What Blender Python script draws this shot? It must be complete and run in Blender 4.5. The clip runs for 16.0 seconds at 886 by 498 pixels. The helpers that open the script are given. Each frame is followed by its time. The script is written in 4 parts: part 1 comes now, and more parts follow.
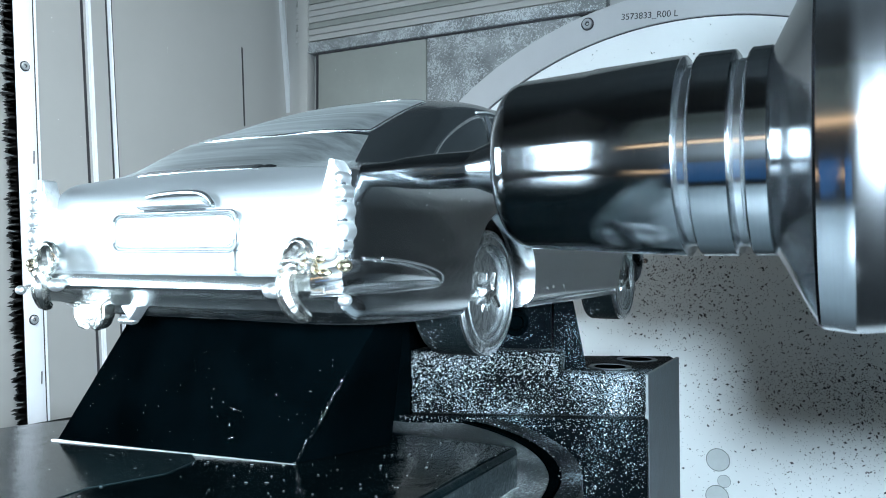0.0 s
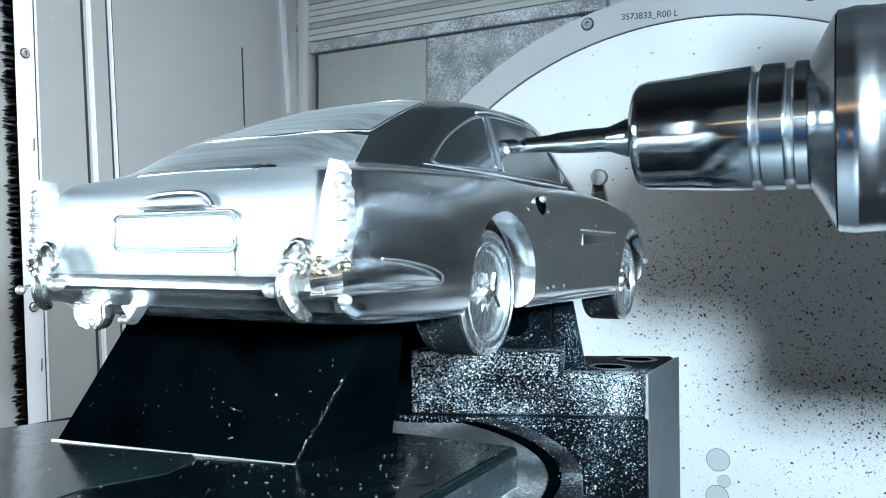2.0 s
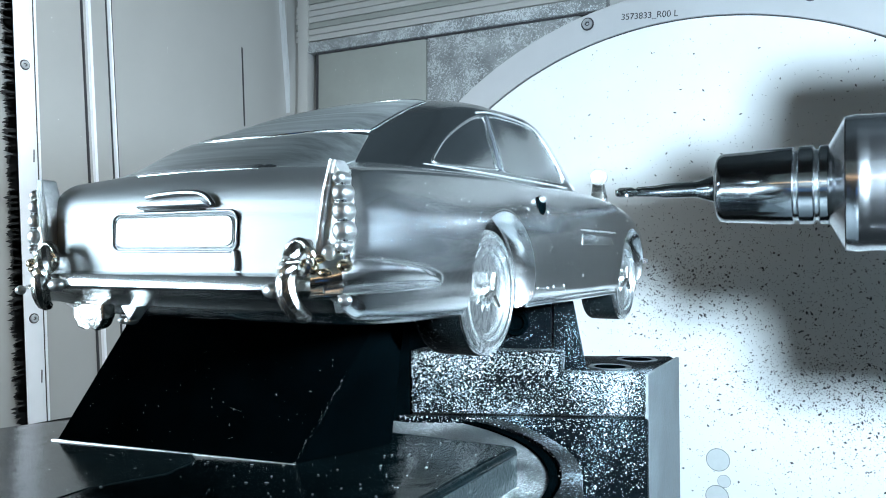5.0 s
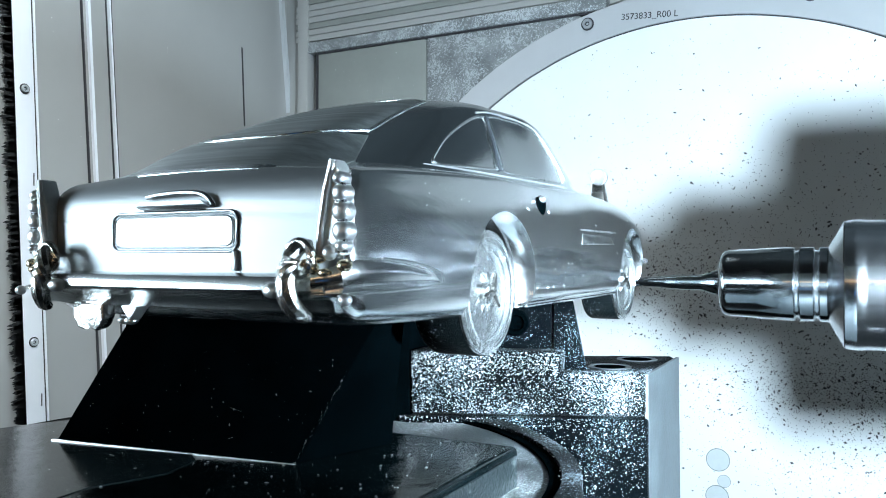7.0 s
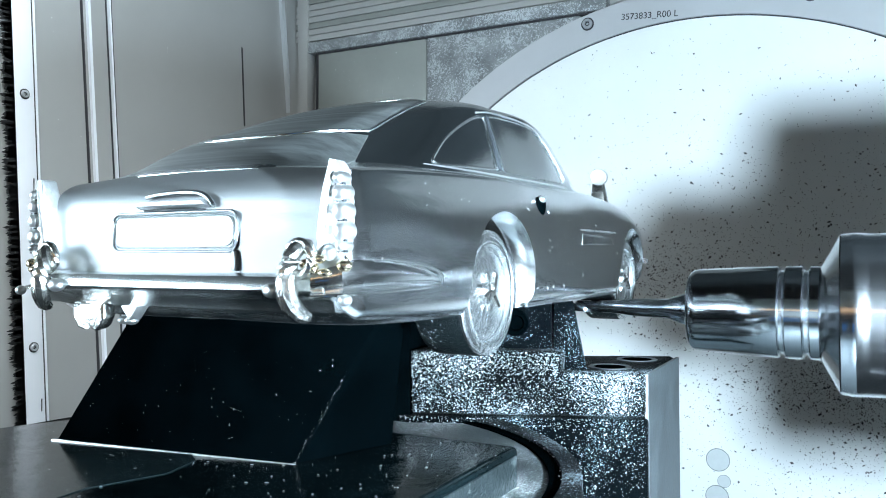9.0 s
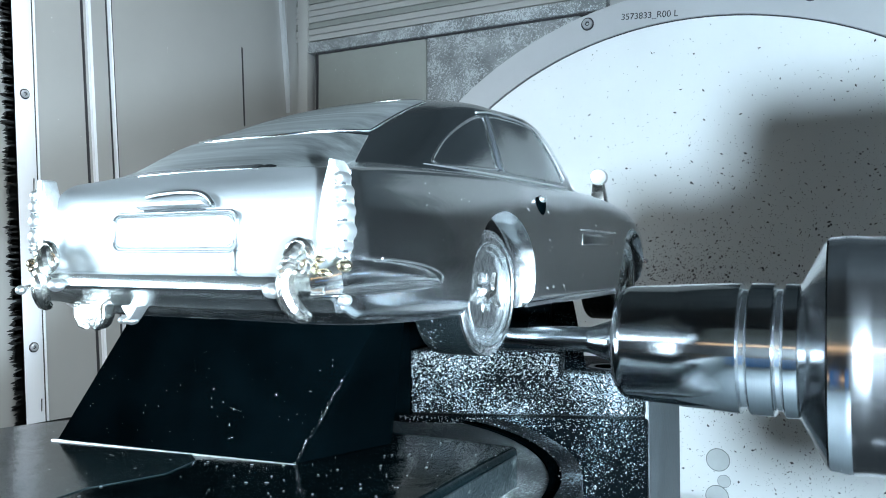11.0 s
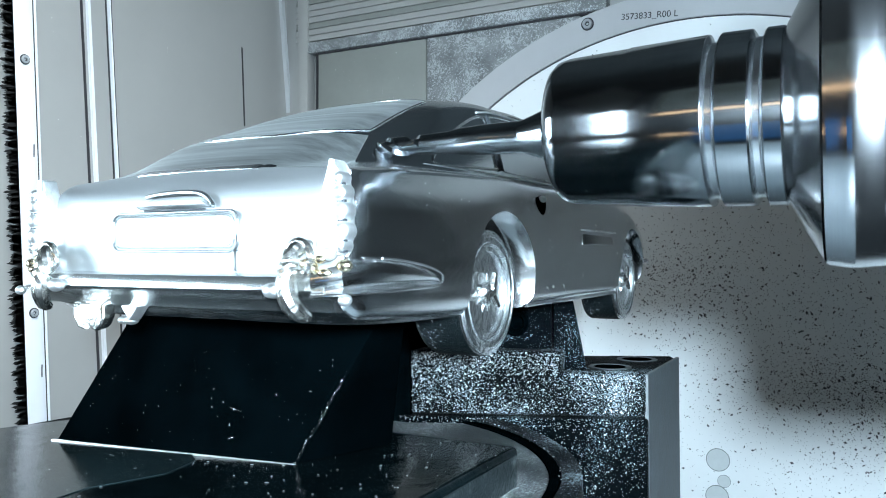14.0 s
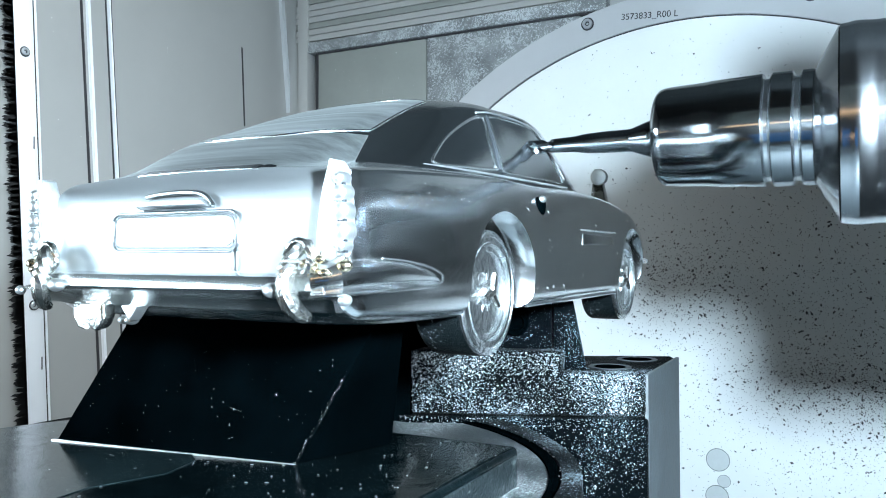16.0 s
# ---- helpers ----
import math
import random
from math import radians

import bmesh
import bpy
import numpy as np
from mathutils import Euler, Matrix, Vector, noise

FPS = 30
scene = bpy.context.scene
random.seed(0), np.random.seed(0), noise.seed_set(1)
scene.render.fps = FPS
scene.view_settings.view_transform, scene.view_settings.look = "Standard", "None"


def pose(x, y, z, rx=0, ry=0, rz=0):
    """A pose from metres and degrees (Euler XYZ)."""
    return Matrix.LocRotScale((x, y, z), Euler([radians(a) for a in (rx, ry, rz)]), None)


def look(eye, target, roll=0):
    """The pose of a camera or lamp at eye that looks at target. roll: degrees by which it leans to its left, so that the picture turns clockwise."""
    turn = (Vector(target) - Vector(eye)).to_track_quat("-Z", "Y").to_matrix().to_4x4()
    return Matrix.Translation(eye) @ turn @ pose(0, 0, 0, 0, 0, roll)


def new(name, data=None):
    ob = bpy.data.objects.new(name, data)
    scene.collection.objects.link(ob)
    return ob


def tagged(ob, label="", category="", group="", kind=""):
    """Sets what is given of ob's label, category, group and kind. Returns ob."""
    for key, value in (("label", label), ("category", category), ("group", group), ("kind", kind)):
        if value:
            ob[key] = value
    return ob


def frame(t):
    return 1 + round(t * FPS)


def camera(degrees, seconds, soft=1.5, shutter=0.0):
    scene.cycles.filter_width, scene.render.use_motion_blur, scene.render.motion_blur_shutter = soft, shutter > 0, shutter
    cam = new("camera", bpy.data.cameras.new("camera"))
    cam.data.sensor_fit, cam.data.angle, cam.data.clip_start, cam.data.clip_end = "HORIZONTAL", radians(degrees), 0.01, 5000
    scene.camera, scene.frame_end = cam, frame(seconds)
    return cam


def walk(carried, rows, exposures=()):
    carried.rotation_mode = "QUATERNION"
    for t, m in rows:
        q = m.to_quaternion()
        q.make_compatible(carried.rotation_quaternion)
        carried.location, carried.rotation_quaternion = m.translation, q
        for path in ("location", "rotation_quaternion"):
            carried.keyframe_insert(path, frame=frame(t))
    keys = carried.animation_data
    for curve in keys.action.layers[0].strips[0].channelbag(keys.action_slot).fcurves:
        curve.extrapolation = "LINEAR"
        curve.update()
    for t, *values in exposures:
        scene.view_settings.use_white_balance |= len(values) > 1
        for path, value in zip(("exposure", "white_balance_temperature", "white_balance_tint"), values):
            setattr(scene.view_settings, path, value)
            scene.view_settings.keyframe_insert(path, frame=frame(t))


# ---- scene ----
cam = camera(59.47, 16.0, soft=1.0, shutter=0.0)
EYE = Vector((0.2346, -0.3468, 0.0495))
AIM = EYE + Vector((-0.4687, 0.8833, 0.0098))
walk(cam, [(0.0, look(EYE, AIM)), (16.0, look(EYE, AIM))])

# ---- world and light ----
world = bpy.data.worlds.new("world")
scene.world = world
world.use_nodes = True
world.node_tree.nodes["Background"].inputs[0].default_value = (0.72, 0.86, 1.0, 1)
world.node_tree.nodes["Background"].inputs[1].default_value = 0.02
scene.view_settings.exposure = 0.0


def area_lamp(name, at, target, w, h, watts, color, spread=180):
    d = bpy.data.lights.new(name, "AREA")
    d.shape, d.size, d.size_y, d.energy, d.color, d.spread = "RECTANGLE", w, h, watts, color, radians(spread)
    ob = new(name, d)
    ob.matrix_world = look(at, target)
    return ob


# added fill lamps, out of view: one for the tail, two for the side wall
COOL = (0.74, 0.94, 1.09)
NEUTRAL = (0.84, 0.93, 0.97)
area_lamp("tail_fill", (-1.04, -0.84, 0.14), (0.0, -0.13, 0.05), 0.50, 0.60, 2.35, COOL, 52)
area_lamp("wall_fill", (-0.35, 0.45, 1.36), (-1.15, 0.72, -0.20), 0.9, 0.12, 4.8, NEUTRAL, 100)
area_lamp("low_wall_fill", (-0.30, -0.30, 0.95), (-1.15, 0.72, -0.22), 0.7, 0.10, 4.0, NEUTRAL, 70)


# ---- materials ----
def mat(name, color, rough=0.5, metal=0.0, var=0.15, scale=40.0, bump=0.0, bump_scale=300.0, emit=0.0, aniso=0.0, stretch=(1, 1, 1)):
    m = bpy.data.materials.new(name)
    m.use_nodes = True
    nt = m.node_tree
    b = nt.nodes["Principled BSDF"]
    tc = nt.nodes.new("ShaderNodeTexCoord")
    mp = nt.nodes.new("ShaderNodeMapping")
    mp.inputs["Scale"].default_value = stretch
    nt.links.new(tc.outputs["Object"], mp.inputs[0])
    n1 = nt.nodes.new("ShaderNodeTexNoise")
    n1.inputs["Scale"].default_value = scale
    n1.inputs["Detail"].default_value = 6
    n1.inputs["Roughness"].default_value = 0.65
    nt.links.new(mp.outputs[0], n1.inputs["Vector"])
    rp = nt.nodes.new("ShaderNodeValToRGB")
    c = Vector(color)
    rp.color_ramp.elements[0].position, rp.color_ramp.elements[1].position = 0.3, 0.7
    rp.color_ramp.elements[0].color = (*(c * (1 - var)), 1)
    rp.color_ramp.elements[1].color = (*[min(1, v) for v in c * (1 + var)], 1)
    nt.links.new(n1.outputs["Fac"], rp.inputs[0])
    nt.links.new(rp.outputs[0], b.inputs["Base Color"])
    b.inputs["Metallic"].default_value = metal
    rr = nt.nodes.new("ShaderNodeMapRange")
    rr.inputs["To Min"].default_value = max(0.03, rough * 0.82)
    rr.inputs["To Max"].default_value = min(1, rough * 1.18)
    nt.links.new(n1.outputs["Fac"], rr.inputs["Value"])
    nt.links.new(rr.outputs[0], b.inputs["Roughness"])
    if aniso:
        b.inputs["Anisotropic"].default_value = aniso
    if bump:
        n2 = nt.nodes.new("ShaderNodeTexNoise")
        n2.inputs["Scale"].default_value = bump_scale
        n2.inputs["Detail"].default_value = 4
        nt.links.new(mp.outputs[0], n2.inputs["Vector"])
        bp = nt.nodes.new("ShaderNodeBump")
        bp.inputs["Strength"].default_value = bump
        bp.inputs["Distance"].default_value = 0.001
        nt.links.new(n2.outputs["Fac"], bp.inputs["Height"])
        nt.links.new(bp.outputs[0], b.inputs["Normal"])
    if emit:
        b.inputs["Emission Color"].default_value = (*color, 1)
        b.inputs["Emission Strength"].default_value = emit
    return m


def chip_mat(name, dark, light, amount, scale, rough=0.35, metal=0.6):
    """Metal or paint strewn with clinging swarf: fine bright flakes on a dark wet ground."""
    m = mat(name, dark, rough, metal, 0.4, 25)
    nt = m.node_tree
    b = nt.nodes["Principled BSDF"]
    tc = nt.nodes.new("ShaderNodeTexCoord")
    v = nt.nodes.new("ShaderNodeTexNoise")
    v.inputs["Scale"].default_value = scale
    v.inputs["Detail"].default_value = 3
    v.inputs["Distortion"].default_value = 1.2
    big = nt.nodes.new("ShaderNodeTexNoise")
    big.inputs["Scale"].default_value = 22
    big.inputs["Detail"].default_value = 3
    nt.links.new(tc.outputs["Object"], v.inputs["Vector"])
    nt.links.new(tc.outputs["Object"], big.inputs["Vector"])
    add = nt.nodes.new("ShaderNodeMath")
    add.operation = "MULTIPLY_ADD"
    add.inputs[1].default_value = 0.45
    nt.links.new(big.outputs["Fac"], add.inputs[0])
    nt.links.new(v.outputs["Fac"], add.inputs[2])
    rp = nt.nodes.new("ShaderNodeValToRGB")
    rp.color_ramp.elements[0].position, rp.color_ramp.elements[1].position = 0.84 - amount, 0.88 - amount
    rp.color_ramp.elements[0].color, rp.color_ramp.elements[1].color = (0, 0, 0, 1), (1, 1, 1, 1)
    nt.links.new(add.outputs[0], rp.inputs[0])
    mix = nt.nodes.new("ShaderNodeMix")
    mix.data_type = "RGBA"
    mix.inputs["B"].default_value = (*light, 1)
    old = b.inputs["Base Color"].links[0].from_socket
    nt.links.new(rp.outputs[0], mix.inputs["Factor"])
    nt.links.new(old, mix.inputs["A"])
    nt.links.new(mix.outputs["Result"], b.inputs["Base Color"])
    bp = nt.nodes.new("ShaderNodeBump")
    bp.inputs["Strength"].default_value = 0.8
    bp.inputs["Distance"].default_value = 0.0012
    nt.links.new(add.outputs[0], bp.inputs["Height"])
    nt.links.new(bp.outputs[0], b.inputs["Normal"])
    return m


# shade round the tyres put into the tread's colour, with swarf flecks
TREAD = chip_mat("shade_black_tread", (0.003, 0.0045, 0.005), (0.40, 0.44, 0.46), -0.075, 700, 0.4, 0.0)
TREAD.node_tree.nodes["Principled BSDF"].inputs["Specular IOR Level"].default_value = 0.03
ALU = mat("milled_aluminium", (0.88, 0.90, 0.91), 0.185, 1.0, 0.06, 60, 0.04, 900, stretch=(1, 0.25, 1))
# body aluminium toned darker: dark reflections put into cabin, sill and bumper colour
ALU_CABIN = mat("shaded_polished_aluminium", (0.66, 0.69, 0.71), 0.15, 1.0, 0.06, 60, 0.06, 900, stretch=(1, 0.25, 1))
ALU_DECK = mat("wet_milled_aluminium", (0.62, 0.66, 0.66), 0.40, 1.0, 0.30, 110, 0.25, 300, stretch=(0.07, 1.6, 1.6))
ALU_BRIGHT = mat("bright_cut_aluminium", (0.80, 0.82, 0.82), 0.40, 1.0, 0.08, 120, 0.20, 500)
# rougher milled tail, its tone lowered to offset the lamps' glare
ALU_TAIL = mat("darkened_satin_aluminium", (0.41, 0.435, 0.445), 0.52, 1.0, 0.04, 60, 0.10, 400, stretch=(0.2, 1, 1))
ALU_LAMP = mat("satin_lamp_aluminium", (0.80, 0.82, 0.82), 0.50, 1.0, 0.10, 150, 0.35, 350)
# dark aluminium that paints the shading of plate frame, brow and mirror face
ALU_EDGE = mat("edge_shade_aluminium", (0.26, 0.28, 0.285), 0.35, 1.0, 0.25, 200, 0.3, 400)
ALU_SOFT = mat("satin_aluminium", (0.74, 0.77, 0.77), 0.25, 1.0, 0.08, 90, 0.06, 700)
ALU_CLAW = mat("wavy_cut_aluminium", (0.60, 0.60, 0.57), 0.26, 1.0, 0.30, 120, 1.0, 160)
ALU_WHEEL = mat("glossy_turned_aluminium", (0.84, 0.87, 0.88), 0.26, 1.0, 0.15, 160, 0.5, 260)
ALU_WARM = mat("oil_tinted_aluminium", (0.80, 0.70, 0.52), 0.25, 1.0, 0.15, 200, 0.2, 500)
ALU_ROUGH = mat("chip_flecked_aluminium", (0.70, 0.72, 0.73), 0.28, 1.0, 0.15, 120, 0.5, 420)
GLASSY = mat("polished_window_aluminium", (0.74, 0.78, 0.82), 0.24, 1.0, 0.06, 60)
# near-black that paints shade in notches, bore rings and cuts
DARKGAP = mat("shadow_gap", (0.03, 0.035, 0.04), 0.5, 0.4)
STEEL = mat("ground_steel", (0.40, 0.43, 0.45), 0.11, 1.0, 0.05, 30, 0.02, 900, stretch=(60, 1, 1))
STEEL_NOSE = mat("turned_nose_steel", (0.62, 0.65, 0.68), 0.135, 1.0, 0.05, 30, stretch=(60, 1, 1), aniso=0.7)
tan_ = STEEL_NOSE.node_tree.nodes.new("ShaderNodeTangent")
tan_.direction_type, tan_.axis = "RADIAL", "X"
STEEL_NOSE.node_tree.links.new(tan_.outputs[0], STEEL_NOSE.node_tree.nodes["Principled BSDF"].inputs["Tangent"])
STEEL_B = STEEL.node_tree.nodes["Principled BSDF"]
STEEL_B.inputs["Anisotropic"].default_value = 0.55
STEEL_B.inputs["Anisotropic Rotation"].default_value = 0.25
tan_ = STEEL.node_tree.nodes.new("ShaderNodeTangent")
tan_.direction_type, tan_.axis = "RADIAL", "X"
STEEL.node_tree.links.new(tan_.outputs[0], STEEL_B.inputs["Tangent"])
STEEL_F = mat("dark_mirror_steel", (0.34, 0.36, 0.38), 0.14, 1.0, 0.05, 30)
# lighter steel that puts the grooves' white highlights into their colour
GROOVE = mat("highlight_groove_steel", (0.62, 0.65, 0.67), 0.16, 1.0, 0.05, 30)
STEEL_D = mat("dark_tool_steel", (0.25, 0.27, 0.29), 0.22, 1.0, 0.08, 30)
CARBIDE = mat("bright_carbide", (0.26, 0.29, 0.31), 0.18, 1.0, 0.08, 80)
DISC = mat("white_splash_plate", (0.78, 0.81, 0.81), 0.45, 0.0, 0.03, 5, 0.05, 60)
RING = mat("satin_ring_plate", (0.47, 0.48, 0.49), 0.42, 0.1, 0.05, 5)
PANEL = mat("grey_enclosure_sheet", (0.37, 0.375, 0.365), 0.40, 0.1, 0.05, 3, 0.03, 40)
PANEL_D = mat("dull_grey_sheet", (0.25, 0.265, 0.25), 0.45, 0.1, 0.10, 6, 0.03, 40)
PANEL_L = mat("light_enclosure_sheet", (0.55, 0.58, 0.60), 0.38, 0.15, 0.05, 3, 0.03, 40)
DARKWALL = mat("dark_unseen_casing", (0.060, 0.070, 0.074), 0.5, 0.0, 0.3, 4, 0.1, 60)
STRIP = mat("white_cover_strip", (0.84, 0.87, 0.92), 0.4, 0.0, 0.03, 6)
BLACK = mat("black_brush_seal", (0.003, 0.0035, 0.004), 0.7, 0.0, 0.3, 200)
# near-black of the fixture, also painting shade in the bores and handle recess
FIX_SHADE_BLACK = mat("black_fixture_and_shade", (0.0002, 0.0006, 0.0008), 0.7, 0.0, 0.5, 40, 0.12, 160)
FIX_SHADE_BLACK.node_tree.nodes["Principled BSDF"].inputs["Specular IOR Level"].default_value = 0.0
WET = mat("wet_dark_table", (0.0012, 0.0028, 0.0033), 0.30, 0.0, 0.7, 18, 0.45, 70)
for n_ in WET.node_tree.nodes:
    if n_.type == "MAP_RANGE":
        n_.inputs["From Min"].default_value, n_.inputs["From Max"].default_value = 0.35, 0.65
        n_.inputs["To Min"].default_value, n_.inputs["To Max"].default_value = 0.06, 0.30
GALV = chip_mat("speckled_zinc_sheet", (0.20, 0.215, 0.22), (0.46, 0.49, 0.51), 0.09, 250, 0.45, 0.1)
SCREW = mat("zinc_screw", (0.50, 0.53, 0.55), 0.3, 0.5, 0.1, 60)
# steel and table grounds set near black to offset the strong near lamp
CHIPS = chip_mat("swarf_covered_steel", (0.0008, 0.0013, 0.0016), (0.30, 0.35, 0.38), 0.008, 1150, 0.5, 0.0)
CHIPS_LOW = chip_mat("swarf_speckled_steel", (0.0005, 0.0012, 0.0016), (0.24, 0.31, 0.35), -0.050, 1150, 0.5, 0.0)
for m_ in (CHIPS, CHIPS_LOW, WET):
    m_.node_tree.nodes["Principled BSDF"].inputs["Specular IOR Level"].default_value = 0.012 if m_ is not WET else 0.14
PALLET = chip_mat("swarf_strewn_pallet", (0.012, 0.015, 0.016), (0.62, 0.66, 0.67), 0.04, 900, 0.3, 0.0)
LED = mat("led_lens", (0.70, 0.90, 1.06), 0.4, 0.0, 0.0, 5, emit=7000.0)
GLOW_GREEN = mat("green_glow_panel", (0.42, 0.50, 0.47), 0.6, 0.0, 0.4, 3, emit=0.10)
GLOW_WARM = mat("warm_glow_panel", (1.0, 0.66, 0.38), 0.6, 0.0, 0.05, 3, emit=2.2)
GLOW_BLUE = mat("blue_glow_panel", (0.03, 0.16, 0.42), 0.6, 0.0, 0.05, 3, emit=0.7)
MARK = mat("engraved_marking", (0.03, 0.03, 0.035), 0.6)


def waviness(m, stretch, scale, strength):
    """Long shallow cutter waves under the fine grain."""
    nt = m.node_tree
    b = nt.nodes["Principled BSDF"]
    tc = nt.nodes.new("ShaderNodeTexCoord")
    mp = nt.nodes.new("ShaderNodeMapping")
    mp.inputs["Scale"].default_value = stretch
    n = nt.nodes.new("ShaderNodeTexNoise")
    n.inputs["Scale"].default_value = scale
    n.inputs["Detail"].default_value = 2
    bp = nt.nodes.new("ShaderNodeBump")
    bp.inputs["Strength"].default_value = strength
    bp.inputs["Distance"].default_value = 0.002
    nt.links.new(tc.outputs["Object"], mp.inputs[0])
    nt.links.new(mp.outputs[0], n.inputs["Vector"])
    nt.links.new(n.outputs["Fac"], bp.inputs["Height"])
    if b.inputs["Normal"].links:
        nt.links.new(b.inputs["Normal"].links[0].from_socket, bp.inputs["Normal"])
    nt.links.new(bp.outputs[0], b.inputs["Normal"])


waviness(ALU, (1, 0.22, 1.3), 32, 1.0)
waviness(ALU_CABIN, (1, 0.3, 1), 40, 0.18)


# ---- mesh helpers ----
def mesh_ob(name, bm, material, parent=None, label="", smooth=True, at=None):
    me = bpy.data.meshes.new(name)
    bmesh.ops.recalc_face_normals(bm, faces=bm.faces[:])
    bm.to_mesh(me)
    bm.free()
    me.materials.append(material)
    if smooth:
        me.shade_smooth()
        me.set_sharp_from_angle(angle=radians(35))
    ob = new(name, me)
    if parent is not None:
        ob.parent = parent
    if at is not None:
        ob.matrix_basis = at
    if label:
        ob["label"] = label
    return ob


def part(name, bm, material, parent, label="", smooth=True, at=None):
    return mesh_ob(name, bm, material, parent, label, smooth, at)


def box(x0, x1, y0, y1, z0, z1, bevel=0.0, seg=2, bm=None):
    bm = bm or bmesh.new()
    vs = [bm.verts.new((x, y, z)) for x in (x0, x1) for y in (y0, y1) for z in (z0, z1)]
    fs = [(0, 1, 3, 2), (4, 6, 7, 5), (0, 4, 5, 1), (2, 3, 7, 6), (0, 2, 6, 4), (1, 5, 7, 3)]
    made = [bm.faces.new([vs[i] for i in f]) for f in fs]
    if bevel:
        es = list({e for f in made for e in f.edges})
        bmesh.ops.bevel(bm, geom=es, offset=bevel, segments=seg, affect="EDGES", profile=0.5)
    return bm


def hull(bottom, top, bevel=0.0, seg=2):
    """A solid between two corner loops of equal length."""
    bm = bmesh.new()
    a = [bm.verts.new(v) for v in bottom]
    b = [bm.verts.new(v) for v in top]
    n = len(a)
    bm.faces.new(a[::-1])
    bm.faces.new(b)
    for i in range(n):
        bm.faces.new((a[i], a[(i + 1) % n], b[(i + 1) % n], b[i]))
    if bevel:
        bmesh.ops.bevel(bm, geom=bm.edges[:], offset=bevel, segments=seg, affect="EDGES", profile=0.5)
    return bm


def turned(profile, seg=64, axis="x", bm=None, center=(0, 0, 0)):
    """A body of revolution: profile is (along the axis, radius)."""
    bm = bm or bmesh.new()
    rings = []
    for a, r in profile:
        ring = []
        for i in range(seg):
            t = 2 * math.pi * i / seg
            u, v = r * math.cos(t), r * math.sin(t)
            co = {"x": (a, u, v), "y": (u, a, v), "z": (u, v, a)}[axis]
            ring.append(bm.verts.new(Vector(co) + Vector(center)))
        rings.append(ring)
    for p, q in zip(rings, rings[1:]):
        for i in range(seg):
            bm.faces.new((p[i], p[(i + 1) % seg], q[(i + 1) % seg], q[i]))
    bm.faces.new(rings[0][::-1])
    bm.faces.new(rings[-1])
    return bm


def annulus(r0, r1, a0, a1, seg=96, axis="y", center=(0, 0, 0), start=0.0, sweep=360.0):
    bm = bmesh.new()
    closed = sweep >= 360
    n = seg if closed else seg + 1
    cols = []
    for i in range(n):
        t = radians(start + sweep * i / seg)
        col = []
        for r, a in ((r0, a0), (r1, a0), (r1, a1), (r0, a1)):
            u, v = r * math.cos(t), r * math.sin(t)
            co = {"x": (a, u, v), "y": (u, a, v), "z": (u, v, a)}[axis]
            col.append(bm.verts.new(Vector(co) + Vector(center)))
        cols.append(col)
    for i in range(seg):
        p, q = cols[i], cols[(i + 1) % n]
        for k in range(4):
            bm.faces.new((p[k], p[(k + 1) % 4], q[(k + 1) % 4], q[k]))
    if not closed:
        bm.faces.new(cols[0])
        bm.faces.new(cols[-1][::-1])
    return bm


def spline(pts, n, closed=False):
    """Catmull-Rom points through pts."""
    P = [Vector(q) for q in pts]
    out, m = [], len(P)
    spans = m if closed else m - 1
    for i in range(spans):
        if closed:
            a, b, c, d = P[i - 1], P[i], P[(i + 1) % m], P[(i + 2) % m]
        else:
            a, b, c, d = P[max(i - 1, 0)], P[i], P[i + 1], P[min(i + 2, m - 1)]
        for k in range(n):
            t = k / n
            out.append(0.5 * ((2 * b) + (c - a) * t + (2 * a - 5 * b + 4 * c - d) * t * t + (3 * b - a - 3 * c + d) * t ** 3))
    if not closed:
        out.append(P[-1])
    return out


def tube(path, r, seg=8, closed=False, bm=None, radii=None):
    bm = bm or bmesh.new()
    P = [Vector(q) for q in path]
    n = len(P)
    rings = []
    for i, q in enumerate(P):
        a = P[i - 1] if (closed or i) else P[0]
        b = P[(i + 1) % n] if (closed or i < n - 1) else P[-1]
        d = (b - a).normalized()
        s = d.cross(Vector((0.12, 0.31, 0.94))).normalized()
        u = d.cross(s)
        rr = radii[i] if radii else r
        rings.append([bm.verts.new(q + rr * (math.cos(2 * math.pi * k / seg) * s + math.sin(2 * math.pi * k / seg) * u)) for k in range(seg)])
    for i in range(n if closed else n - 1):
        p, q = rings[i], rings[(i + 1) % n]
        for k in range(seg):
            bm.faces.new((p[k], p[(k + 1) % seg], q[(k + 1) % seg], q[k]))
    if not closed:
        bm.faces.new(rings[0][::-1])
        bm.faces.new(rings[-1])
    return bm


def ball(center, rx, ry, rz, bm=None, u=14, v=10):
    bm = bm or bmesh.new()
    bmesh.ops.create_uvsphere(bm, u_segments=u, v_segments=v, radius=1.0,
                              matrix=Matrix.Translation(center) @ Matrix.Diagonal((rx, ry, rz, 1)))
    return bm


def thing(name, label, category, group="", kind=""):
    return tagged(new(name), label, category, group, kind)


# opaque greys paint the refraction of clear drops, darker at the rim
DROP = mat("coolant_film", (0.56, 0.60, 0.60), 0.12, 0.0, 0.05, 60)
RIM = mat("rim_shade", (0.22, 0.25, 0.25), 0.2, 0.0, 0.1, 60)
FILM = mat("coolant_film_on_casting", (0.006, 0.011, 0.012), 0.16, 0.0, 0.6, 30, 0.25, 60)
FILM.node_tree.nodes["Principled BSDF"].inputs["Specular IOR Level"].default_value = 0.9
